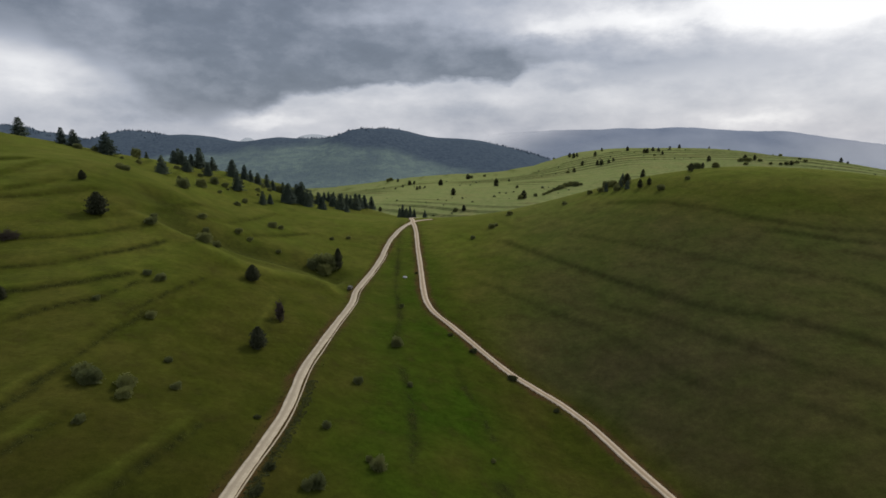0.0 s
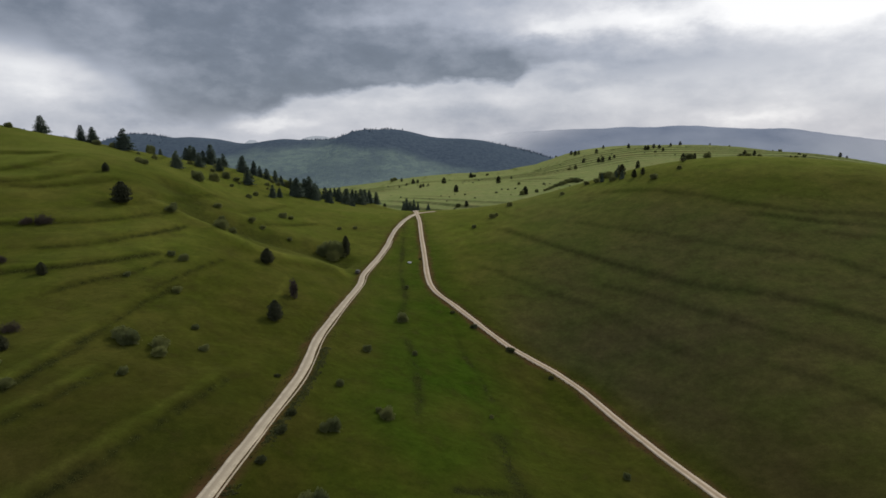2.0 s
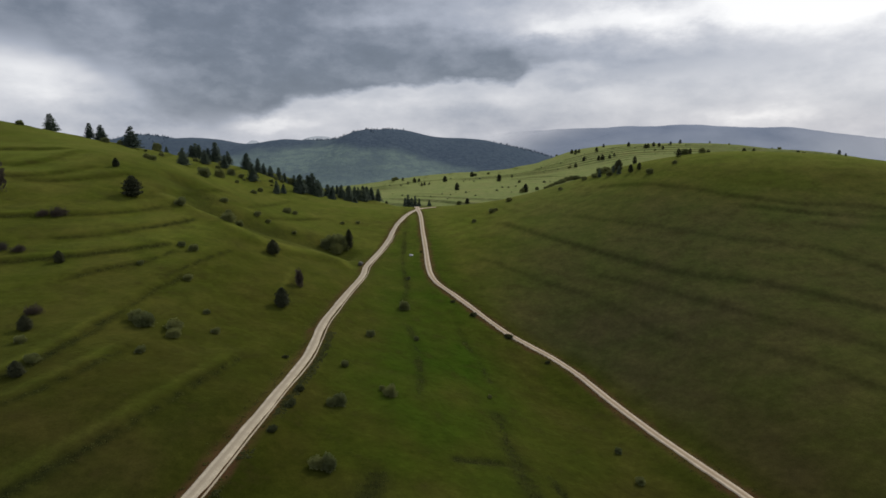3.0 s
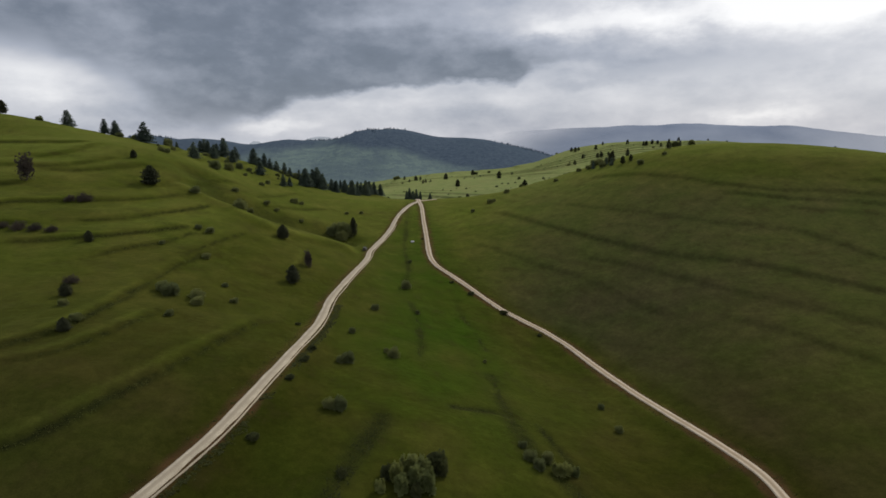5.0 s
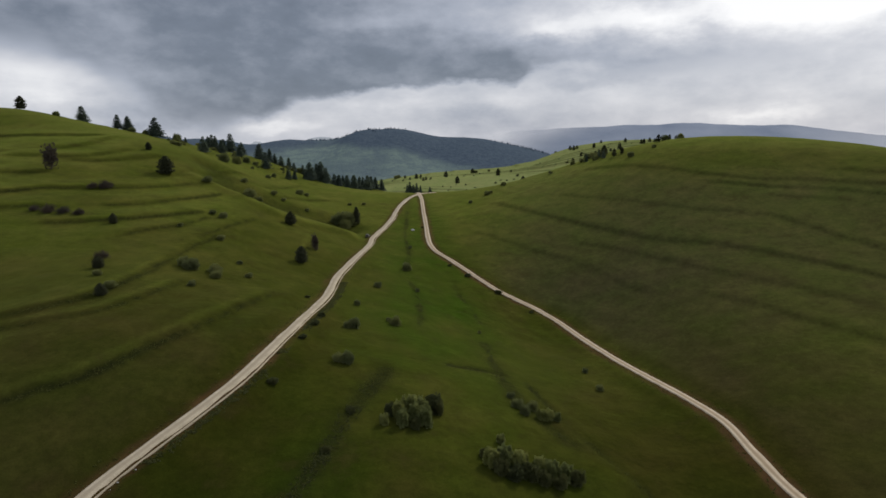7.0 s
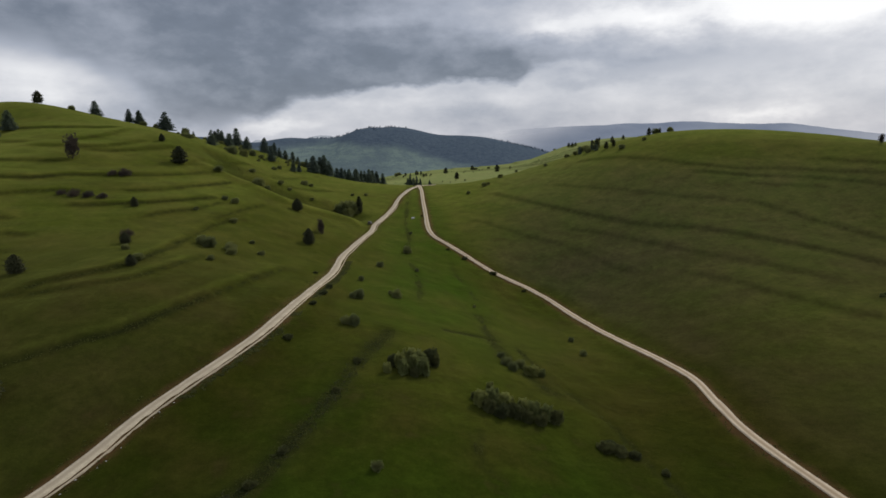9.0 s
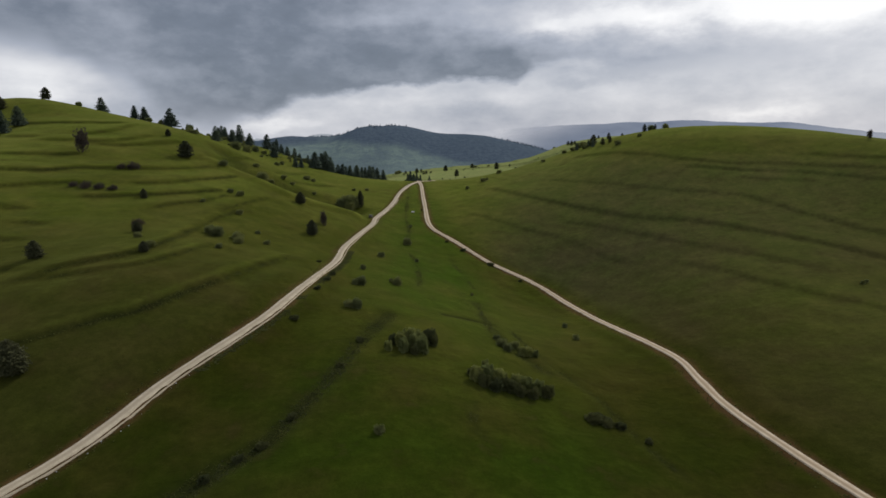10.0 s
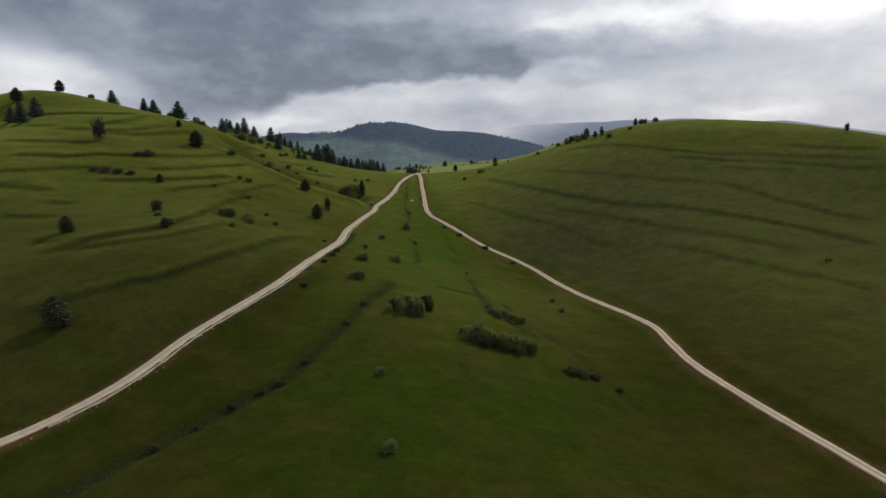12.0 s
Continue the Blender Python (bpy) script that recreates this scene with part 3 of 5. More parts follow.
def build_ground():
    gx, gy = np.meshgrid(XS, YS)
    base = hill_height(gx, gy)
    z, bank = terraced(gx, gy, base)
    near = np.hypot(gx, gy - 150) < 900
    z = z + near * (0.35 * fbm(gx, gy, 26, 3, 21) + 0.16 * fbm(gx, gy, 6, 3, 22))
    bank = bank * (0.85 + 0.45 * fbm(gx, gy, 14, 3, 5))
    green = np.zeros(gx.shape)                      # fresh growth along the upper rim of the banks
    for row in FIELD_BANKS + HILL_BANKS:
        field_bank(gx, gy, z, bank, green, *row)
    earth = np.zeros(gx.shape)
    for line, half in ((ROAD_LEFT, 1.75), (ROAD_RIGHT, 1.45), (ROAD_ON, 1.6), (ROAD_SIDE, 1.3)):
        d, level = near_line(gx, gy, line, 16)
        w = 1 - smooth(d, half + 1.2, half + 8.0)
        z = z * (1 - w) + (level - 0.10 - 0.30 * np.exp(-((d - half - 1.3) / 0.8) ** 2)) * w
        bank = bank * (1 - w)
        edge = np.exp(-(np.maximum(d - half - 0.55 + 0.9 * fbm(gx, gy, 5, 2, 33), 0) / 1.0) ** 2)
        earth = np.maximum(earth, edge * (1.2 if line is ROAD_RIGHT else 0.8) * (1.05 + 0.9 * fbm(gx, gy, 13, 3, 31)))
    d, _ = near_line(gx, gy, GLEN, 40)
    lip, _ = near_line(gx, gy, LIP, 30)
    road, _ = near_line(gx, gy, ROAD_LEFT, 30)
    clear = smooth(road, 3.5, 13)
    z = z + clear * (1.8 * np.exp(-(lip / 6.5) ** 2) - 3.6 * np.exp(-(d / 10) ** 2))
    scrub = np.exp(-(d / 13) ** 2) * (0.58 + 0.5 * fbm(gx, gy, 18, 3, 44))
    bank = np.maximum(bank * (1 - 0.7 * np.exp(-(d / 14) ** 2)) * (1 - 0.9 * np.exp(-(lip / 6) ** 2)), 0.8 * scrub)
    for line, deep, wide in ((DITCH, 0.5, 2.1), (GULLY, 0.2, 1.3), (TRACE_A, 0.3, 0.8), (TRACE_B, 0.2, 0.8), (SWALE, 0.15, 2.2), (POOL, 0.4, 1.2), (ARC, 0.1, 0.9)):
        d, _ = near_line(gx, gy, line, 12)
        d = d + 0.8 * fbm(gx, gy, 8, 2, 41)
        z = z - deep * np.exp(-(d / wide) ** 2)
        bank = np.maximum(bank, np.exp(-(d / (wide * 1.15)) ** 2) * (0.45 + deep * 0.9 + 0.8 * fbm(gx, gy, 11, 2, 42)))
    # deep green along the valley floor, dry pasture on the slope that faces away from the sun
    axis = np.interp(gy, [-100, 60, 200, 390], [12, 2, -9, -24])
    width = np.interp(gy, [-100, 60, 200, 390], [46, 34, 20, 7])
    lush = np.exp(-((gx - axis) / width) ** 4) * smooth(gy, 470, 380) * (0.8 + 0.45 * fbm(gx, gy, 40, 3, 51)) * (0.5 + 0.5 * smooth(gy, 10, 110))
    lush = np.maximum(lush, 0)
    d, _ = near_line(gx, gy, ROAD_RIGHT, 16)
    right_of = smooth(gx - np.interp(gy, ROAD_RIGHT[:, 1], ROAD_RIGHT[:, 0]), 2, 14)
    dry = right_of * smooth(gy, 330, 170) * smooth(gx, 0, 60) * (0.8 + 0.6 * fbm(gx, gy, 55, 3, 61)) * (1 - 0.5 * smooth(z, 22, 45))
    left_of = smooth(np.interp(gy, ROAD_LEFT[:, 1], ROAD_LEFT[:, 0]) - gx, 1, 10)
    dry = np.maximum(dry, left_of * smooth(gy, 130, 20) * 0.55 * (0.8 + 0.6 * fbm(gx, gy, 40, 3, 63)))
    # young grass plus painted sunlight: lighter on hilltops, farther off and up the right slope
    fresh_lit = smooth(z, 42, 60) * smooth(gy, 620, 480) * (1 - 0.25 * smooth(gx, 20, 90)) * (0.66 + 0.4 * fbm(gx, gy, 60, 3, 65))
    fresh_lit = np.maximum(fresh_lit, 0.85 * (0.45 * smooth(gy, 50, 150) + 0.55 * smooth(gy, 170, 320)) * smooth(gy, 620, 480) * (0.85 + 0.4 * fbm(gx, gy, 45, 3, 67)))
    fresh_lit = np.maximum(fresh_lit, 0.76 * right_of * smooth(z, 11, 27) * smooth(gy, 620, 480) * (0.9 + 0.4 * fbm(gx, gy, 70, 3, 69)))
    fresh_lit = np.maximum(fresh_lit, 0.8 * smooth(z, 68, 78) * smooth(gy, 620, 480) * smooth(gx, 0, 80))
    fresh_lit = np.maximum(fresh_lit, 0.16 * left_of * smooth(gy, 150, 70) * (0.8 + 0.6 * fbm(gx, gy, 50, 3, 64)))
    # the lit rim of the glen, put into the grass colour
    fresh_lit = np.maximum(fresh_lit, 0.9 * np.exp(-(lip / 6.5) ** 2))
    fresh_lit = np.maximum(fresh_lit, 0.30 * np.exp(-((gx - 4) / 26) ** 2 - ((gy - 74) / 34) ** 2) * (0.9 + 0.8 * fbm(gx, gy, 24, 3, 70)))
    fresh_lit = np.maximum(fresh_lit, green * (0.55 + 0.35 * smooth(gy, 60, 200)))
    # greyer grass right of the clay track, less towards the crest
    dull = right_of * smooth(gy, 470, 380) * smooth(gx - 0.12 * gy, -30, 30) * smooth(gy, 70, 200) * (1 - 0.8 * smooth(z, 56, 72))
    # reach of the far grass that carries the painted haze
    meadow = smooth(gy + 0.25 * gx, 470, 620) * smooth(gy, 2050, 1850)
    wood = smooth(gy, 1850, 2050)
    n, m = gx.shape
    idx = np.arange(n * m, dtype=np.int32).reshape(n, m)
    quads = np.stack([idx[:-1, :-1], idx[:-1, 1:], idx[1:, 1:], idx[1:, :-1]], -1).reshape(-1)
    me = bpy.data.meshes.new("ground")
    me.vertices.add(n * m)
    me.vertices.foreach_set("co", np.stack([gx, gy, z], -1).reshape(-1).astype(np.float32))
    me.loops.add(len(quads))
    me.loops.foreach_set("vertex_index", quads)
    me.polygons.add(len(quads) // 4)
    me.polygons.foreach_set("loop_start", np.arange(0, len(quads), 4, dtype=np.int32))
    me.polygons.foreach_set("loop_total", np.full(len(quads) // 4, 4, dtype=np.int32))
    me.polygons.foreach_set("use_smooth", np.ones(len(quads) // 4, dtype=bool))
    me.update(calc_edges=True)
    for name, values in (("bank", bank), ("earth", earth), ("lush", lush), ("dry", dry), ("meadow", meadow), ("dull", dull), ("wood", wood), ("fresh_lit", fresh_lit)):
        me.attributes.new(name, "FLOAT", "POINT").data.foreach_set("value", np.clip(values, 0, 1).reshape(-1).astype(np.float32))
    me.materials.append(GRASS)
    ob = tagged(new("ground", me), "green hill pasture with grassy field terraces and a valley", "ground", kind="structure")
    return ob, z, bank


GROUND, GROUND_Z, GROUND_BANK = build_ground()


def sampled(table, x, y):
    i = int(np.clip(np.searchsorted(XS, x) - 1, 0, len(XS) - 2))
    j = int(np.clip(np.searchsorted(YS, y) - 1, 0, len(YS) - 2))
    u = (x - XS[i]) / (XS[i + 1] - XS[i])
    v = (y - YS[j]) / (YS[j + 1] - YS[j])
    return float((table[j, i] * (1 - u) + table[j, i + 1] * u) * (1 - v) + (table[j + 1, i] * (1 - u) + table[j + 1, i + 1] * u) * v)


def ground_z(x, y):
    return sampled(GROUND_Z, x, y)


# ---------------------------------------------------------------- roads
def build_road(name, line, half, material, label, seed, lift=0.0, bed=None):
    """A strip with two wheel tracks, a low crown between them and edges that dip into the verge."""
    prof = [(-1.12, -0.45, 0), (-0.96, 0.02, 0.1), (-0.72, 0.05, 0.0), (-0.5, 0.02, 0.0), (-0.22, 0.09, 1.0), (0.0, 0.11, 1.0), (0.22, 0.09, 1.0), (0.5, 0.02, 0.0), (0.72, 0.05, 0.0), (0.96, 0.02, 0.1), (1.12, -0.45, 0)]
    bed = line if bed is None else bed
    zs = hill_height(bed[:, 0], bed[:, 1])
    zs = np.convolve(np.pad(zs, 6, mode="edge"), np.ones(13) / 13, mode="valid")
    along = np.gradient(line, axis=0)
    along /= np.linalg.norm(along, axis=1)[:, None]
    side = np.stack([along[:, 1], -along[:, 0]], -1)
    verts, crown = [], []
    for k, (p, s, z) in enumerate(zip(line, side, zs)):
        for q, dz, c in prof:
            wob = half * q * (1 + 0.20 * float(fbm(np.array(k * 1.5), np.array(seed + 40.0 * (q > 0)), 9.0, 3, seed)))
            verts.append((p[0] + s[0] * wob, p[1] + s[1] * wob, z + dz + 0.04 + lift))
            crown.append(c)
    w = len(prof)
    faces = [(a + i, a + i + 1, a + w + i + 1, a + w + i) for a in range(0, (len(line) - 1) * w, w) for i in range(w - 1)]
    me = bpy.data.meshes.new(name)
    me.from_pydata(verts, [], faces)
    me.polygons.foreach_set("use_smooth", [True] * len(faces))
    me.attributes.new("crown", "FLOAT", "POINT").data.foreach_set("value", crown)
    me.materials.append(material)
    return tagged(new(name, me), label, "road", kind="structure")


build_road("road_1", ROAD_LEFT, 1.34, GRAVEL, "pale gravel farm road with worn wheel tracks through pasture", 3)
build_road("road_2", ROAD_RIGHT, 1.22, CLAY, "narrow reddish clay track with two wheel ruts", 5)
build_road("road_3", ROAD_ON, 1.5, CLAY, "clay track running on over the saddle", 7, 0.012)
build_road("road_4", ROAD_SIDE, 1.1, CLAY, "short side track branching off at the saddle", 9, 0.024)


# ---------------------------------------------------------------- mountains
def build_mountain(name, material, label, hills, box, gap, floor, relief, veil=None, opening=None):
    x0, x1, y0, y1 = box
    xs, ys = np.arange(x0, x1 + gap, gap), np.arange(y0, y1 + gap, gap)
    gx, gy = np.meshgrid(xs, ys)
    z = np.full(gx.shape, float(floor))
    for cx, cy, h, rx, ry in hills:
        z = z + h * np.exp(-((gx - cx) / rx) ** 2 - ((gy - cy) / ry) ** 2)
    z = z + relief * fbm(gx, gy, 420, 5, 71) + 0.30 * relief * fbm(gx, gy, 60, 3, 73)
    edge = np.minimum.reduce([gx - x0, x1 - gx, gy - y0, y1 - gy])
    z = z - 120 * smooth(edge, 240, 0)
    n, m = gx.shape
    idx = np.arange(n * m).reshape(n, m)
    quads = np.stack([idx[:-1, :-1], idx[:-1, 1:], idx[1:, 1:], idx[1:, :-1]], -1).reshape(-1, 4)
    me = bpy.data.meshes.new(name)
    me.from_pydata(np.stack([gx, gy, z], -1).reshape(-1, 3).tolist(), [], quads.tolist())
    me.polygons.foreach_set("use_smooth", [True] * len(quads))
    if veil:
        me.attributes.new("veil", "FLOAT", "POINT").data.foreach_set("value", np.clip(veil(gx, gy, z), 0, 1).reshape(-1).astype(np.float32))
        # haze to be painted in, more of it low on the slopes
        me.attributes.new("haze_paint", "FLOAT", "POINT").data.foreach_set("value", np.clip(smooth(z, 120, -60) * 0.30 + 0.4 * fbm(gx, gy, 420, 4, 77), 0, 1).reshape(-1).astype(np.float32))
    if opening:
        me.attributes.new("open", "FLOAT", "POINT").data.foreach_set("value", np.clip(opening(gx, gy, z), 0, 1).reshape(-1).astype(np.float32))
    me.materials.append(material)
    return tagged(new(name, me), label, "mountain", kind="structure"), (xs, ys, z)


def forest_line(x):
    """Height on the mountain above which spruce forest is closed."""
    return np.interp(x, [-2500, -1300, -1050, -800, -531, -242, -70, 132, 300], [0, 0, 20, 60, 72, 40, -5, -50, -100])


MOUNTAIN_CREST = [241, 107, 175, 141, 143, 148, 131, 124, 128, 109, 104, 112, 134, 131, 126, 112, 128, 115, 120, 100, 105, 109, 122, 104, 118,
                  102, 123, 143, 127, 139, 129, 121, 109, 114, 107, 108, 92, 86, 75, 66, 53, 46, 34, 27, 21, 18, 12]
RANGE_CREST = [120, 100, 170, 148, 178, 163, 175, 169, 188, 164, 192, 172, 174, 163, 175, 157, 143, 136, 121, 118, 104, 100, 80]
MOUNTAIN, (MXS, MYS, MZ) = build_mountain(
    "backdrop_1", FOREST, "dark forested mountain with paler clearings on its lower slopes, tinted with painted haze",
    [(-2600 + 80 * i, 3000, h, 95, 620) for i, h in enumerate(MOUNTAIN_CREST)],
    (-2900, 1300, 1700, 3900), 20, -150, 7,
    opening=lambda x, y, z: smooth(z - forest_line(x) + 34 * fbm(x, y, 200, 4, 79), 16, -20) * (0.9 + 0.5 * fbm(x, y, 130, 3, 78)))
# low alpha stands in for rain and haze before the range
build_mountain("backdrop_2", RANGE, "long mountain range behind rain, coloured blue-grey with painted haze",
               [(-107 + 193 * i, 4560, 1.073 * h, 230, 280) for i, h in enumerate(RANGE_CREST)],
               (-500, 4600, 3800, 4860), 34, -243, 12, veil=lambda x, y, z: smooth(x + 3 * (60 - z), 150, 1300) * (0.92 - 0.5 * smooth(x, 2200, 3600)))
build_mountain("backdrop_3", PEAKS, "distant peaks under low cloud, coloured pale with painted haze", [(-1498, 4500, 148, 110, 160), (-1090, 4500, 130, 160, 180), (-880, 4500, 130, 160, 180)],
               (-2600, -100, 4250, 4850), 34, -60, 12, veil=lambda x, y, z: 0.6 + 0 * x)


# ---------------------------------------------------------------- plants
def part(name, mesh, parent, label=""):
    ob = new(name, mesh)
    ob.parent = parent
    if label:
        ob["label"] = label
    return ob


class Shape:
    """Collects small closed or open pieces of one mesh."""

    def __init__(self):
        self.v, self.f = [], []

    def spindle(self, a, b, wide, thick, up):
        """A tapered, flattened spray of twigs from a to b."""
        along = b - a
        side = along.cross(up)
        side = side.normalized() * wide if side.length > 1e-6 else Vector((wide, 0, 0))
        top = side.cross(along).normalized() * thick
        mid = a + along * 0.42
        n = len(self.v)
        self.v += [a, b, mid + side, mid - side, mid + top, mid - top * 0.7]
        self.f += [(n, n + 2, n + 4), (n + 2, n + 1, n + 4), (n + 1, n + 3, n + 4), (n + 3, n, n + 4), (n, n + 5, n + 2), (n + 2, n + 5, n + 1), (n + 1, n + 5, n + 3), (n + 3, n + 5, n)]

    def tuft(self, at, out, size, rnd):
        """A little clump of leaves: two bent blades across each other."""
        out = out.normalized()
        side = out.cross(Vector((rnd.uniform(-1, 1), rnd.uniform(-1, 1), rnd.uniform(-1, 1))))
        side = side.normalized() if side.length > 1e-4 else Vector((1, 0, 0))
        over = out.cross(side)
        for s in (side, over):
            n = len(self.v)
            self.v += [at - s * size * 0.6, at + s * size * 0.6, at + out * size * 0.75 + s * size * 0.35 + over * size * 0.15, at + out * size * rnd.uniform(0.7, 1.1) - s * size * 0.3]
            self.f.append((n, n + 1, n + 2, n + 3))

    def lump(self, at, rx, ry, rz, rnd):
        """An uneven inner mass, so that daylight shows only near the rim."""
        n, rings, seg = len(self.v), 4, 7
        for i in range(rings + 1):
            ph = math.pi * i / rings
            for j in range(seg):
                th = 2 * math.pi * j / seg
                k = rnd.uniform(0.78, 1.08)
                self.v.append(at + Vector((rx * k * math.sin(ph) * math.cos(th), ry * k * math.sin(ph) * math.sin(th), rz * k * math.cos(ph))))
        for i in range(rings):
            for j in range(seg):
                self.f.append((n + i * seg + j, n + (i + 1) * seg + j, n + (i + 1) * seg + (j + 1) % seg, n + i * seg + (j + 1) % seg))

    def stem(self, a, b, r0, r1, seg=6):
        along = (b - a).normalized()
        s = along.orthogonal().normalized()
        t = along.cross(s)
        n = len(self.v)
        for p, r in ((a, r0), (b, r1)):
            for j in range(seg):
                th = 2 * math.pi * j / seg
                self.v.append(p + (s * math.cos(th) + t * math.sin(th)) * r)
        for j in range(seg):
            self.f.append((n + j, n + (j + 1) % seg, n + seg + (j + 1) % seg, n + seg + j))

    def mesh(self, name, material, flat=True):
        me = bpy.data.meshes.new(name)
        me.from_pydata([tuple(v) for v in self.v], [], self.f)
        if not flat:
            me.polygons.foreach_set("use_smooth", [True] * len(self.f))
        me.materials.append(material)
        return me


def spruce_meshes(seed, slim, ragged, egg=False):
    """A conifer one metre tall: whorls of drooping boughs on a tapered trunk; egg: a rounded outline in place of a cone."""
    rnd = random.Random(seed)
    trunk = Shape()
    trunk.stem(Vector((0, 0, -0.03)), Vector((0.006, 0.004, 0.5)), 0.020, 0.011)
    trunk.stem(Vector((0.006, 0.004, 0.5)), Vector((0, 0, 0.97)), 0.011, 0.002)
    crown = Shape()
    z = 0.07
    while z < 0.985:
        k = 1 - z
        if egg:
            reach = slim * (0.25 + 0.75 * math.sin(math.pi * min(1.0, 0.16 + 0.84 * z) ** 0.8)) * min(1, k * 4) ** 0.5
        else:
            reach = slim * (0.03 + 0.97 * k ** 0.92) * min(1, 0.62 + z * 3.5)
        reach *= rnd.uniform(1 - ragged, 1 + ragged * 0.6)
        n = rnd.randint(8, 10)
        turn = rnd.uniform(0, 6.28)
        droop = rnd.uniform(0.12, 0.3) if not egg else rnd.uniform(-0.15, 0.15)
        for i in range(n):
            th = turn + 6.28 * i / n + rnd.uniform(-0.25, 0.25)
            r = reach * rnd.uniform(1 - 1.6 * ragged, 1.1)
            way = Vector((math.cos(th), math.sin(th), 0))
            a = Vector((0, 0, z + 0.02))
            b = a + way * r + Vector((0, 0, -droop * r + rnd.uniform(-0.015, 0.015)))
            crown.spindle(a, b, 0.26 * r + 0.012, 0.10 * r + 0.010, Vector((0, 0, 1)))
            for s in (-1, 1):
                c = a.lerp(b, rnd.uniform(0.45, 0.65))
                th2 = th + s * rnd.uniform(0.5, 0.8)
                d = c + Vector((math.cos(th2), math.sin(th2), -0.3)) * r * 0.48
                crown.spindle(c, d, 0.12 * r + 0.006, 0.07 * r + 0.005, Vector((0, 0, 1)))
            if egg or rnd.random() < 0.5:
                crown.tuft(b, way + Vector((0, 0, 0.3)), 0.05, rnd)
        z += 0.05 * (0.55 + 0.6 * k) * rnd.uniform(0.85, 1.15)
    crown.stem(Vector((0, 0, 0.93)), Vector((0, 0, 1.0)), 0.010, 0.001, 5)
    return trunk, crown


def bushy_meshes(seed, width, lobes, leaf, tufts, stem_low=0.0, airy=0.0):
    """A shrub or round tree one metre tall: stems that fork to lobes, lobes clad in leaf clumps."""
    rnd = random.Random(seed)
    wood, crown = Shape(), Shape()
    fork = Vector((0, 0, 0.10 + stem_low * 0.5))
    wood.stem(Vector((0, 0, -0.05)), fork, 0.030, 0.022)
    for i in range(lobes):
        th = 6.28 * i / lobes + rnd.uniform(-0.5, 0.5)
        far = rnd.uniform(0.25, 0.72) * width if i else 0.0
        top = rnd.uniform(0.30, 0.74) if i else 0.68
        c = Vector((math.cos(th) * far, math.sin(th) * far, stem_low + (1 - stem_low) * top * 0.86))
        rz = min(c.z - stem_low * 0.6, 1.0 - c.z) * rnd.uniform(0.95, 1.05) + 0.04
        rx = width * rnd.uniform(0.26, 0.52)
        wood.stem(fork, c, 0.016, 0.006, 5)
        if airy < 0.5:
            k = 1 - 0.7 * airy
            crown.lump(c, rx * 0.55 * k, rx * 0.55 * k, rz * 0.62 * k, rnd)
        for _ in range(tufts):
            d = Vector((rnd.gauss(0, 1), rnd.gauss(0, 1), rnd.gauss(0, 1) + 0.15)).normalized()
            r = rnd.uniform(0.5 - airy * 0.3, 1.12 + airy * 0.45)
            at = c + Vector((d.x * rx * r, d.y * rx * r, d.z * rz * r))
            if at.z < 0.0:
                continue
            crown.tuft(at, d + Vector((0, 0, 0.35)), leaf * rnd.uniform(0.6, 1.25), rnd)
            if airy > 0.3 and rnd.random() < 0.25:
                wood.stem(c, at, 0.006, 0.002, 3)
    return wood, crown


KINDS = {
    # kind: (part names, builder, materials, variants, half width of the one-metre model)
    "spruce_tree": (("trunk", "crown"), lambda s: spruce_meshes(s, 0.32 + 0.025 * (s % 3), 0.13), (BARK, NEEDLES), 4),
    "pine_tree": (("trunk", "crown"), lambda s: spruce_meshes(s, 0.42, 0.16, True), (BARK, PINE), 3),
    "poplar_tree": (("trunk", "crown"), lambda s: spruce_meshes(s, 0.22, 0.18, True), (BARK, PINE), 2),
    "thin_tree": (("trunk", "crown"), lambda s: bushy_meshes(s, 0.34, 8, 0.07, 75, 0.10, 0.9), (BARK, BARE), 2),
    "dark_bush": (("stems", "crown"), lambda s: bushy_meshes(s, 0.80, 11, 0.12, 130, 0.0, 0.40), (BARK, SCRUB), 3),
    "bare_bush": (("stems", "crown"), lambda s: bushy_meshes(s, 0.90, 9, 0.08, 110, 0.0, 0.8), (BARK, BARE), 2),
    "shrub": (("stems", "crown"), lambda s: bushy_meshes(s, 0.74, 11, 0.11, 130, 0.0, 0.48), (BARK, LEAVES), 4),
    "willow_bush": (("stems", "crown"), lambda s: bushy_meshes(s, 0.46, 8, 0.10, 170), (BARK, WILLOW), 4),
}
MADE, COUNT = {}, {}


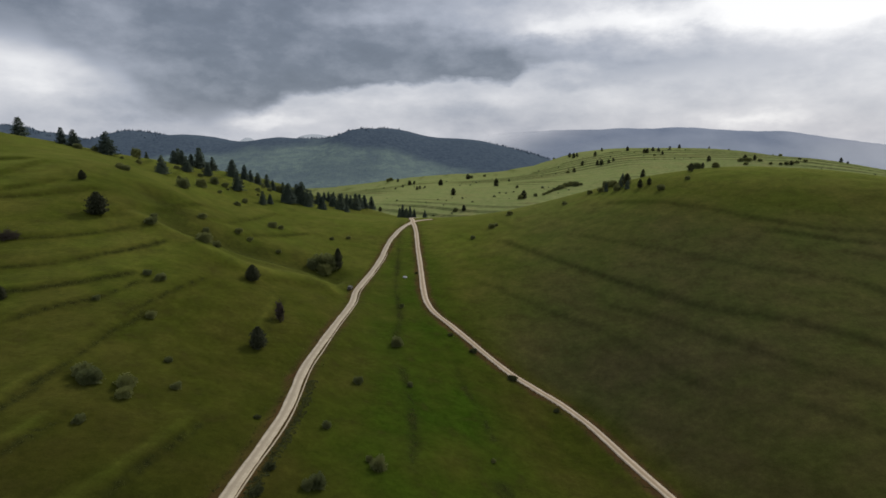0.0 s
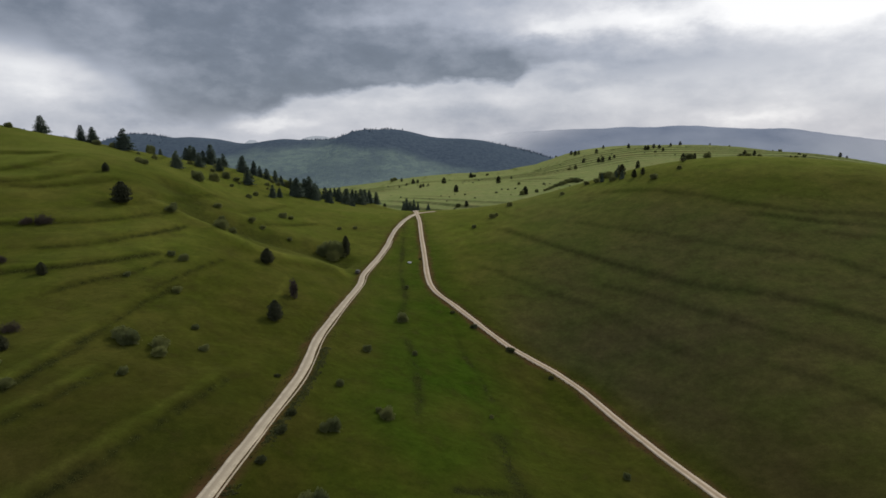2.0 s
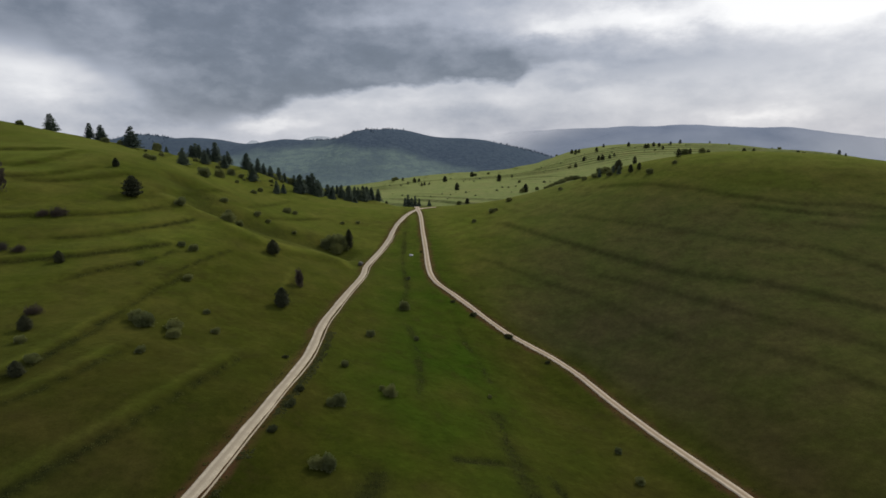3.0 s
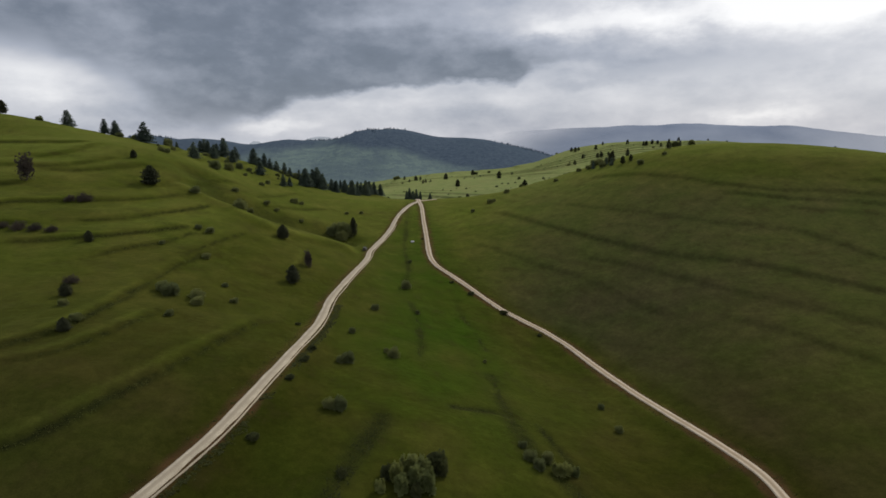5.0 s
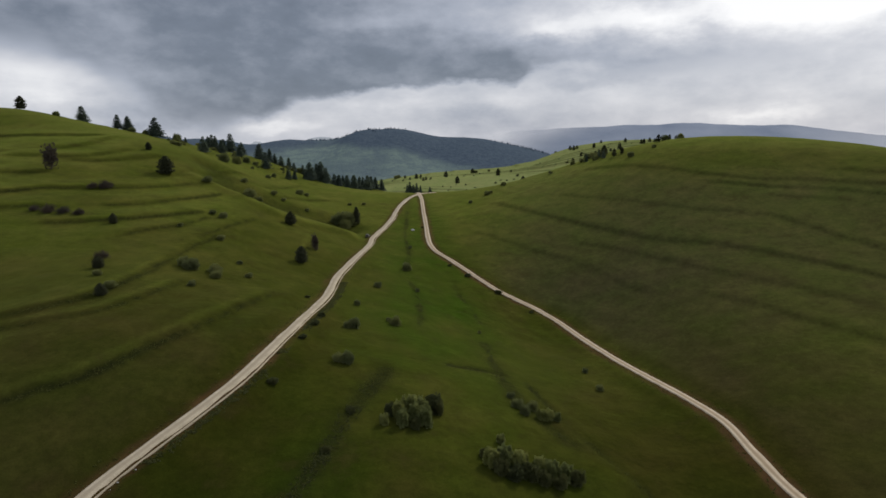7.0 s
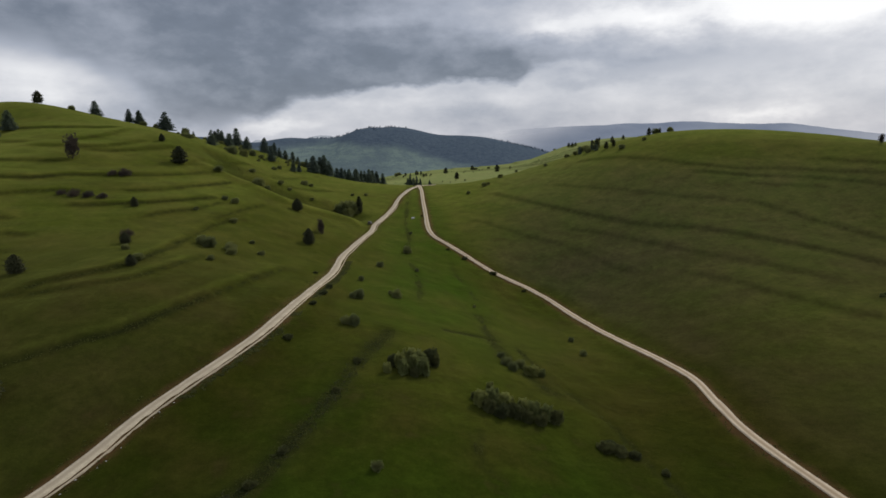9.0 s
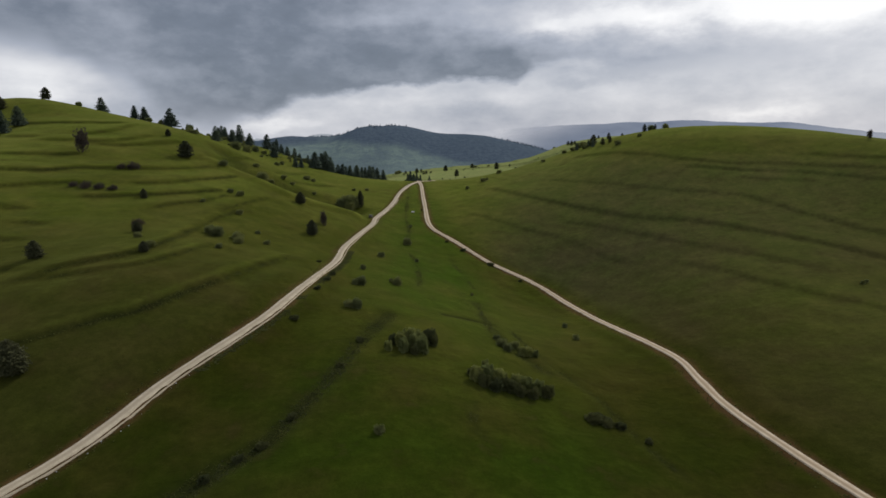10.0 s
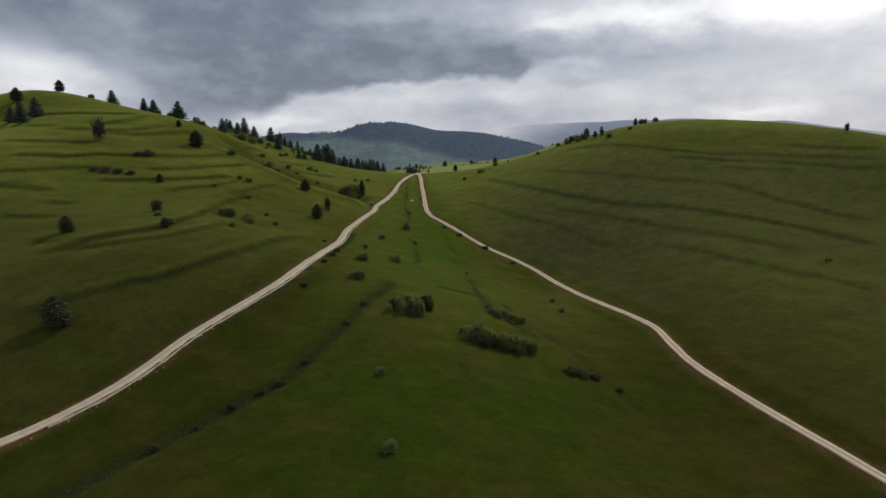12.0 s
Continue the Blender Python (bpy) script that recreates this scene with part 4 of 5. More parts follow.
def plant(kind, rows, label, category, group, wide=1.0):
    """Sets plants of a kind at (x, y, height) on the ground; the first of each variant is built, the rest are copies."""
    names, build, mats, variants = KINDS[kind]
    for x, y, h in rows:
        k = COUNT[kind] = COUNT.get(kind, -1) + 1
        variant = (kind, k % variants)
        rnd = random.Random(1000 * x + y)
        spin, broad = rnd.uniform(0, 360), wide * rnd.uniform(0.9, 1.12)
        place = Matrix.Translation((x, y, ground_z(x, y) - 0.05 * h * 0.5)) @ pose(0, 0, 0, rnd.uniform(-2, 2), rnd.uniform(-2, 2), spin)
        if variant not in MADE:
            base = new(kind)
            for name, shape, mat in zip(names, build(31 * (k % variants) + len(kind)), mats):
                part(name, shape.mesh(name, mat), base)
            base.matrix_basis = place @ Matrix.Diagonal((h * broad, h * broad, h, 1))
            MADE[variant] = (base, h, broad)
            tree = base
        else:
            base, h0, b0 = MADE[variant]
            s = h / h0
            tree = copy_thing(base, place @ Matrix.Diagonal((s * broad / b0, s * broad / b0, s, 1)))
            tree.name = kind
        tagged(tree, label, category, group)


# left-hand hill: along the skyline and its upper slope
plant("spruce_tree", [(-243, 338, 10.6), (-222, 342, 9.6), (-214, 340, 9.8), (-198, 345, 13.4), (-249, 242, 8.6), (-231, 225, 12.0), (-236, 245, 11.0)],
      "dark green spruce standing on the grassy hilltop", "tree", "spruces on the hilltop", 1.5)
plant("pine_tree", [(-266, 272, 8.4), (-259, 304, 8.0), (-132, 219, 8.9), (-153, 246, 4.2), (-113, 76, 5.4), (-85, 27, 7.6)],
      "round dark pine standing alone on the pasture slope", "tree", "pines on the slope")
# wood on the spur
plant("spruce_tree", [(-161.6, 335, 10.5), (-192.2, 417.4, 9.9), (-191.3, 421.6, 11.7), (-186.7, 417.8, 10.7), (-166.6, 378.3, 9.8), (-178.6, 413.8, 9), (-175.2, 419.9, 15.2), (-155.8, 384.8, 9.2), (-169.7, 428.5, 10.2), (-152.9, 421.1, 13), (-133.3, 375.5, 12.2)],
      "tall dark spruce in a loose stand on the spur", "tree", "spruces on the spur", 1.25)
plant("spruce_tree", [(-148, 432, 11.4), (-146, 440, 9.2), (-142.5, 446, 9.6), (-137.5, 452, 11.2), (-134.6, 458, 9), (-128, 462, 10), (-201.6, 397.2, 4.6)],
      "dark spruce showing over the grassy rim of the spur", "tree", "spruces behind the rim", 1.2)
plant("spruce_tree", [(-112.9, 361.4, 8.5), (-111.1, 369.8, 6.5), (-109.6, 394.6, 5.5), (-105.3, 394.1, 14), (-102.8, 405.6, 13.6), (-100.5, 407.6, 16), (-95.1, 404.6, 12.6), (-86.4, 410.3, 9.4)],
      "dark spruce at the lower edge of the wood", "tree", "spruces at the wood's edge", 1.25)
plant("spruce_tree", [(-107.1, 520, 7), (-102.2, 516, 8.6), (-97, 510, 10), (-84.4, 473.8, 13.4), (-90.4, 515, 9.6), (-85.7, 512, 9.8), (-76.6, 457.3, 7.4), (-74.5, 491.5, 14), (-72.9, 503.8, 12.6), (-70, 511.8, 12), (-80, 498, 11), (-88, 492, 12), (-94, 488, 11), (-118, 470, 10), (-112, 486, 11), (-104, 482, 11), (-66, 530, 12)],
      "dark spruce inside the wood", "tree", "spruces inside the wood", 1.2)
plant("shrub", [(-128, 468, 6.4), (-124, 470, 7.2), (-120, 474, 7.4), (-115, 478, 6.2), (-131, 462, 5.4)], "round dark leafy tree on the rim of the spur", "tree", "round trees on the rim", 0.95)
plant("shrub", [(-203.6, 387, 5), (-137.7, 307, 4.6), (-142.3, 341.8, 4.6), (-145.6, 369.2, 3.8)], "bushy green shrub among the spruces of the spur", "bush", "tall shrubs on the spur", 0.95)
# saddle
plant("spruce_tree", [(-32.5, 430, 7.4), (-30.4, 434, 9.9), (-27.6, 432, 7.6), (-24.8, 434, 9.2), (-22, 437, 7.2), (-13.9, 440, 6.0)], "dark spruce in a small clump behind the road fork", "tree", "spruces at the fork")
# left slope: shrubs and small trees
plant("thin_tree", [(-171, 196, 9.2), (-55, 187, 5.8)], "thin grey half-leafless tree on a field bank", "tree", "thin trees")
plant("pine_tree", [(-72, 212, 6.4), (-55, 163, 6.8), (-120, 151, 4.0), (-100, 107, 3.8), (-87, 86, 3.4)], "small dark conifer on the terraced slope", "tree", "small conifers on the slope")
plant("poplar_tree", [(-50.5, 272, 10.2)], "narrow dark tree beside a thicket on the slope", "tree", "narrow trees")
plant("shrub", [(-55, 270, 6.4), (-58, 271, 5.8), (-61, 269, 4.4), (-56, 266, 4.2)], "dense dark green thicket bush beside a narrow tree", "bush", "thicket bushes", 1.0)
plant("shrub", [(-240, 308, 2.4), (-208, 334, 2.5), (-159, 286, 2.2), (-156, 286, 2.2), (-80, 123, 3.0), (-83, 125, 2.5), (-73, 124, 2.5), (-71, 120, 2.0), (-73, 107, 1.4), (-71, 141, 1.1), (-100, 161, 1.2), (-92, 183, 2.0), (-97, 184, 1.5), (-85, 161, 1.6), (-115, 226, 2.4), (-96, 229, 3.4), (-93, 233, 2.2), (-95, 265, 2.1), (-92, 307, 2.5)],
      "dark green shrub growing on a field bank", "bush", "shrubs on the left slope", 1.25)
plant("bare_bush", [(-142, 186, 3.2), (-146, 183, 2.2), (-148, 150, 2), (-143, 150, 2.6), (-138, 151, 2.4), (-133, 152, 1.9), (-104.9, 117, 2.2)],
      "greyish half-leafless bush spreading along a field bank", "bush", "leafless bank bushes", 1.2)
plant("shrub", [(-110, 262, 1.9), (-104, 250, 1.7), (-121, 240, 1.4), (-64, 130, 1.3), (-88, 92, 1.5), (-96, 100, 1.5)],
      "low spreading shrub in tall bank grass", "bush", "low bank shrubs", 1.4)
plant("shrub", [(-90, 265, 1.6), (-78, 268, 1.4), (-88, 310, 1.8), (-62, 318, 1.5), (-54, 325, 1.4), (-118, 330, 2.0), (-140, 372, 2.3), (-128, 400, 2.0), (-170, 372, 2.0)],
      "small green shrub on the grassy spur", "bush", "shrubs on the spur", 1.25)
SPRINKLE = random.Random(77)
plant("shrub", [(round(SPRINKLE.uniform(-205, -118), 1), round(SPRINKLE.uniform(335, 425), 1), round(SPRINKLE.uniform(1.0, 2.4), 1)) for _ in range(30)],
      "tiny yellow-green shrub among the trees of the spur", "bush", "tiny shrubs on the spur", 1.1)
# valley floor
plant("willow_bush", [(-8, 55.1, 3.6), (-5.8, 57.3, 4.2), (-3.5, 58.3, 4.0), (-7, 52.2, 3.4), (-2.3, 53.8, 3.9), (-10.6, 51.6, 2.3), (-4.4, 55, 4.1)], "pale grey-green willow bush in a rounded thicket", "bush", "willow thicket by the ditch", 0.88)
plant("dark_bush", [(-1.1, 61, 3.4), (0.1, 60.2, 2.6), (-9.6, 55.9, 2.6), (-4.3, 52, 2.0)], "dark green bush at the back of a willow thicket", "bush", "dark bushes round the willows", 0.7)
plant("willow_bush", [(10.8, 44.5, 3.4), (13.2, 45.2, 4.0), (15.6, 45, 3.8), (20.2, 45.6, 3.7), (22.4, 45.4, 3.6), (25.3, 45.5, 3.4), (13.4, 54.1, 1.9), (17.4, 47.4, 2.6)], "pale grey-green willow bush in a long thicket", "bush", "long willow thicket", 0.92)
plant("dark_bush", [(12.4, 42.4, 2.6), (15.2, 42, 2.6), (18.2, 43.4, 2.8), (21, 42.6, 2.5), (24, 42.8, 2.5), (27.4, 45.4, 2.6), (9.4, 47, 1.5)], "dark green bush in front of a willow thicket", "bush", "dark bushes round the willows", 0.75)
plant("willow_bush", [(24.6, 71.5, 2.5), (26.3, 71.9, 2.6), (28.6, 73, 2.0)], "small pale willow bush beside dark shrubs", "bush", "small willows", 1.1)
plant("dark_bush", [(-29, 11, 1.1), (-32, 7.6, 0.9), (-36, 2.4, 1.1), (-26, 20, 0.9), (-45, -10, 1.2), (-40, -4, 0.9), (-18, 55, 1), (-20.4, 41, 0.9)],
      "low dark bush in the scrub of the valley ditch", "bush", "bushes along the ditch", 1.3)
plant("shrub", [(20.9, 71.7, 2.2), (19.2, 74.9, 1.8), (18.4, 80.1, 1.3), (23.4, 76.6, 1.8), (-25.1, 104.8, 2.7), (-27, 103.4, 1.6), (-14.3, 116.9, 2.5), (-16.6, 118.6, 1.2), (-22.4, 77.2, 2.5), (-24.5, 77, 1.9), (-24.6, 158.2, 1.8), (-28.3, 129.2, 1.6),
                (-16.1, 192, 3.0), (-10, 164, 1.3), (-8.4, 15.4, 1.4), (-4, -12, 1.6), (45.5, 115.8, 1.3), (46.4, 100.7, 1.5), (12.9, 134.5, 0.9), (-17, 230, 1.3)],
      "small dark shrub in the valley grass", "bush", "shrubs on the valley floor", 1.0)
plant("dark_bush", [(-36, 61, 1.0), (-35.4, 85.5, 0.9), (-34.9, 97.5, 0.9), (-35, 106, 1.0), (-44.5, 128, 0.7), (23.6, 184.4, 1.2), (11, 198.4, 1.2), (3, 209, 0.8), (36, 169.5, 0.7), (-13, 275, 0.7)],
      "low shrub on the road bank", "bush", "roadside shrubs", 1.7)
plant("dark_bush", [(36.6, 37.4, 1.5), (39.6, 36.8, 1.5), (42.4, 36.2, 1.2), (38, 38.6, 1.2), (47, 31, 0.8)], "low wide dark shrub in a flat clump", "bush", "flat shrub clump", 1.5)
# right-hand hill
plant("poplar_tree", [(143, 336, 5.1), (153, 343, 3.6), (112, 329, 4.9), (110, 347, 7.1), (126, 366, 5.1), (117, 329, 4.2)], "dark pine on the shoulder of the hill", "tree", "pines on the right shoulder", 1.3)
plant("spruce_tree", [(107, 336, 5.4), (98, 347, 5.4), (106, 345, 5.0), (119, 385, 6.2), (133, 388, 5.6)], "small spruce on the shoulder of the hill", "tree", "spruces on the right shoulder")
plant("shrub", [(102, 340, 3.2), (118, 313, 2.5), (102, 362, 3.6), (105, 357, 3.3), (108, 352, 3.0), (96, 352, 2.5), (91, 357, 2.1), (29, 341, 2.4), (32, 344, 1.8), (17, 325, 1.7), (74, 351, 1.8), (43, 370, 2.5), (144, 108, 1.1), (146, 109, 0.9), (159, 339, 2.7),
                (153, 351, 3.3), (134, 318, 1.8)], "dark shrub on the grassy shoulder of the hill", "bush", "shrubs on the right hill", 1.1)
plant("thin_tree", [(233, 239, 4.0)], "thin bare young tree on the skyline of the hill", "tree", "thin trees")
# far pale meadows
plant("poplar_tree", [(-137.2, 1760, 10.6), (-75, 1080.7, 5.4), (-67.2, 1165.8, 10.5), (-58.9, 1183.8, 7.1), (-42.7, 948.4, 6.6), (-38.9, 969.7, 5.8), (-31.2, 997.1, 4), (-82.7, 1007.4, 4), (-4.1, 1038.7, 11.4), (14.4, 815.7, 10.6), (63.2, 1474.6, 14), (84.9, 924.7, 12), (120.9, 1059.4, 5.3), (104.6, 745.9, 11.2), (24.4, 669.4, 6.7), (-73.5, 672.3, 5.4)],
      "small dark tree on the far pale meadow", "tree", "trees on the far meadow", 1.5)
plant("shrub", [(75.9, 1580, 7), (117.8, 1640, 5.6), (99.6, 741.5, 5), (123, 765.1, 3.8), (-172, 1820, 9), (-163, 1830, 9), (14.4, 666.6, 4), (112.8, 880.8, 3.5)], "far dark bush on the pale meadow", "bush", "bushes on the far meadow", 1.0)
plant("shrub", [(135.5, 777, 2.8), (141, 789, 2.8), (147.4, 801, 3.2), (153, 812, 3.1), (159.6, 824, 3.9), (165, 832, 4.2), (170.8, 840, 4.9), (176, 850, 4.5), (182.1, 859, 5.2), (187, 864, 4.9), (191.6, 868, 5.6), (197.2, 859, 6.3), (206.4, 866, 3.1)],
      "dark bush in a ragged hedge across the far meadow", "bush", "far hedge", 1.1)
plant("poplar_tree", [(293.4, 1354, 10.7), (292.4, 1308, 11.6), (300.6, 1312, 9.1), (271.2, 1136, 9), (238.9, 1059, 8.4), (318.7, 1225, 9.7), (288.3, 1088, 9.7), (293.1, 1079, 10.7), (310.2, 1092, 7.6), (322.1, 1104, 6.5), (358.2, 1320, 7.8), (394.2, 1252, 9.9), (408.8, 1188, 9.4), (413.9, 1187, 10.5)],
      "distant dark tree on the crest of the far hill", "tree", "trees on the far crest", 1.5)
plant("poplar_tree", [(436.9, 1219, 9.6), (443.6, 1205, 8.3), (431, 1149, 6.8), (489.8, 1265, 7.5), (531.8, 1319, 9.1), (608.6, 1340, 5.3), (477.3, 1048, 10.4), (545.2, 1054, 10.4), (561.4, 1052, 9.4), (600.3, 1005, 8), (721.1, 1057, 9.4), (720, 1037, 5.1)],
      "distant dark tree on the brow of the far hill", "tree", "trees on the far brow", 1.5)
plant("shrub", [(230.7, 1073, 3.7), (409.9, 1133, 3.1), (285.1, 1502, 3.8), (415.4, 986, 3.4), (531.6, 1043, 5.6), (545.1, 1042, 5.6), (565.1, 1040, 4.3), (525.9, 1012, 4.2), (637.2, 1105, 3.8), (594.7, 1009, 4.2), (617.3, 1017, 4.2), (638.7, 1028, 3.6), (570.2, 1014, 3.5), (645.7, 1057, 2.9), (584, 1008, 3.5), (606, 1012, 3.5)],
      "dark scrub bush on the brow of the far hill", "bush", "scrub on the far brow", 1.3)


# ---------------------------------------------------------------- rough growth (uncountable)
def scatter(name, spots, material, label, low, high, leaf, seed, category="grass"):
    rnd = random.Random(seed)
    s = Shape()
    for x, y in spots:
        h = rnd.uniform(low, high)
        base = Vector((x, y, ground_z(x, y) - 0.05))
        for _ in range(leaf):
            out = Vector((rnd.gauss(0, 0.5), rnd.gauss(0, 0.5), 1.0))
            s.tuft(base + Vector((rnd.gauss(0, 0.35 * h), rnd.gauss(0, 0.35 * h), 0)), out, h * rnd.uniform(0.6, 1.0), rnd)
    return tagged(new(name, s.mesh(name, material)), label, category, kind="stuff")


def bank_spots(count, seed):
    rnd = random.Random(seed)
    spots = []
    while len(spots) < count:
        x, y = rnd.uniform(-230, 215), rnd.uniform(-55, 330)
        b = sampled(GROUND_BANK, x, y)
        if b > 0.35 and rnd.random() < b:
            spots.append((x, y))
    return spots


def verge_spots(count, seed):
    rnd = random.Random(seed)
    spots = []
    for line, half in ((ROAD_LEFT, 1.75), (ROAD_RIGHT, 1.4)):
        for _ in range(count):
            k = rnd.randrange(len(line) - 1)
            d = line[k + 1] - line[k]
            d = d / np.hypot(*d)
            off, on = rnd.choice((-1, 1)) * (half + 0.5 + abs(rnd.gauss(0, 1.3))), rnd.uniform(0, 1.5)
            spots.append((line[k, 0] + d[0] * on + d[1] * off, line[k, 1] + d[1] * on - d[0] * off))
    return spots


scatter("bank_grass", bank_spots(11000, 5), TUSSOCK, "tall rough dark grass along the field banks", 0.10, 0.24, 3, 6)
scatter("verge_grass", verge_spots(1500, 8), TUSSOCK, "tufts of rough grass along the road verges", 0.12, 0.36, 3, 9)


def along_spots(line, first, last, near, far, count, seed):
    """Spots between two distances to the right of a line, for the stretch whose y lies between first and last."""
    rnd = random.Random(seed)
    picks = [k for k in range(len(line) - 1) if first < line[k, 1] < last]
    spots = []
    while len(spots) < count:
        k = rnd.choice(picks)
        if float(fbm(line[k, 0], line[k, 1], 9, 2, seed)) < -0.25:
            continue
        d = line[k + 1] - line[k]
        d = d / np.hypot(*d)
        off, on = rnd.triangular(near, far), rnd.uniform(0, 1.5)
        spots.append((line[k, 0] + d[0] * on + d[1] * off, line[k, 1] + d[1] * on - d[0] * off))
    return spots


scatter("bank_scrub", along_spots(ROAD_LEFT, 34, 150, 2.2, 5.5, 1300, 4), SCRUB, "dark low scrub on the bank below the gravel road", 0.12, 0.42, 4, 15, "scrub")
scatter("ditch_scrub", along_spots(DITCH, -30, 70, -2.4, 2.4, 1400, 14), SCRUB, "dark low scrub lining the valley ditch", 0.10, 0.28, 4, 16, "scrub")
scatter("swale_scrub", along_spots(SWALE, 60, 125, -1.6, 1.6, 160, 24) + along_spots(GULLY, 120, 300, -1.2, 1.2, 160, 34), SCRUB, "sparse low scrub along a wet hollow in the valley", 0.12, 0.3, 4, 17, "scrub")


def far_shrubs(seed):
    rnd = random.Random(seed)
    s = Shape()
    for _ in range(460):
        x, y = rnd.uniform(-160, 800), rnd.uniform(640, 1330)
        if float(fbm(np.array([x]), np.array([y]), 90, 2, 91)[0]) < 0.12:
            continue
        h = rnd.uniform(0.7, 2.6) * rnd.choice((0.7, 1.0, 1.0, 1.5))
        s.lump(Vector((x, y, ground_z(x, y) + 0.35 * h)), h * 0.8, h * 0.8, h * 0.6, rnd)
    return tagged(new("far_shrubs", s.mesh("far_shrubs", LEAVES)), "scattered low shrubs over the far meadows", "bush", kind="stuff")


far_shrubs(23)


def ridge_trees(seed):
    """Treetops that roughen the outline of the forested mountain."""
    rnd = random.Random(seed)
    s = Shape()
    crest = MZ.argmax(axis=0)
    for _ in range(1500):
        i = rnd.randrange(len(MXS))
        j = min(len(MYS) - 1, max(0, int(crest[i] + rnd.gauss(0, 3))))
        if fbm(MXS[i : i + 1], MYS[j : j + 1], 260, 2, 81)[0] < -0.15:
            continue
        h = rnd.uniform(6, 14)
        b = Vector((MXS[i] + rnd.uniform(-7, 7), MYS[j] + rnd.uniform(-7, 7), MZ[j, i] - 3))
        s.stem(b, b + Vector((0, 0, h)), rnd.uniform(3, 5), 0.4, 5)
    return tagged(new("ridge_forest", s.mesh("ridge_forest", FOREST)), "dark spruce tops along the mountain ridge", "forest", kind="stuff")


ridge_trees(12)


# ---------------------------------------------------------------- single things
def rock(x, y, size, label):
    rnd = random.Random(int(x * 7 + y))
    s = Shape()
    s.lump(Vector((0, 0, size * 0.25)), size, size * 0.7, size * 0.5, rnd)
    ob = new("rock", s.mesh("rock", ROCK))
    ob.location = (x, y, ground_z(x, y))
    tagged(ob, label, "rock", "pale rocks")


rock(-18, 268, 1.3, "pale limestone boulder in the valley grass")
for i in range(20):
    k = 44 + i * 2 + random.Random(i).randrange(2)
    across = ROAD_LEFT[k + 1] - ROAD_LEFT[k]
    across = across / np.hypot(*across)
    off = 2.5 + random.Random(90 + i).uniform(0, 1.4)
    rock(ROAD_LEFT[k, 0] + across[1] * off, ROAD_LEFT[k, 1] - across[0] * off, random.Random(50 + i).uniform(0.10, 0.22), "small pale stone dumped along the gravel road edge")


def strip_beside(line, first, last, off, half, seed):
    """A narrow pale strip that wanders along the outer edge of a road."""
    piece = line[first:last]
    along = np.gradient(piece, axis=0)
    along /= np.linalg.norm(along, axis=1)[:, None]
    wander = off + 0.25 * fbm(np.arange(len(piece)) * 1.5, np.zeros(len(piece)), 22, 2, seed)
    return piece + np.stack([along[:, 1], -along[:, 0]], -1) * wander[:, None]


strip = strip_beside(ROAD_LEFT, 58, 262, 2.1, 0.2, 14)
build_road("road_5", strip, 0.12, GRAVEL, "narrow pale worn strip along the gravel road's outer edge", 15, -0.02, ROAD_LEFT[58:262])


# ---------------------------------------------------------------- parked vehicle
def plain(name, colour, rough, metal=0.0):
    m, nt, bsdf = node_material(name)
    dust = noise_at(nt, 2.5, 5, 0.6)
    nt.links.new(blend(nt, spread(nt, dust, 0.35, 0.75, 0.0, 0.5), colour, (0.22, 0.18, 0.13)), bsdf.inputs["Base Color"])
    bsdf.inputs["Roughness"].default_value, bsdf.inputs["Metallic"].default_value = rough, metal
    return m


def box_mesh(name, size, at, material, bevel=0.05, taper=1.0):
    bm = bmesh.new()
    bmesh.ops.create_cube(bm, size=1.0)
    for v in bm.verts:
        k = taper if v.co.z > 0 else 1.0
        v.co = Vector((v.co.x * size[0] * k + at[0], v.co.y * size[1] * k + at[1], v.co.z * size[2] + at[2]))
    bmesh.ops.bevel(bm, geom=bm.edges[:], offset=bevel, segments=2, affect="EDGES", profile=0.5)
    me = bpy.data.meshes.new(name)
    bm.to_mesh(me)
    bm.free()
    me.materials.append(material)
    return me


def disc_mesh(name, radius, wide, material, seg=18):
    bm = bmesh.new()
    bmesh.ops.create_cone(bm, cap_ends=True, segments=seg, radius1=radius, radius2=radius, depth=wide)
    bmesh.ops.rotate(bm, verts=bm.verts, cent=(0, 0, 0), matrix=Matrix.Rotation(radians(90), 3, "Y"))
    bmesh.ops.bevel(bm, geom=[e for e in bm.edges if len(e.link_faces) == 2 and e.calc_face_angle(0) > 1.0], offset=wide * 0.15, segments=2, affect="EDGES")
    me = bpy.data.meshes.new(name)
    bm.to_mesh(me)
    bm.free()
    me.materials.append(material)
    return me


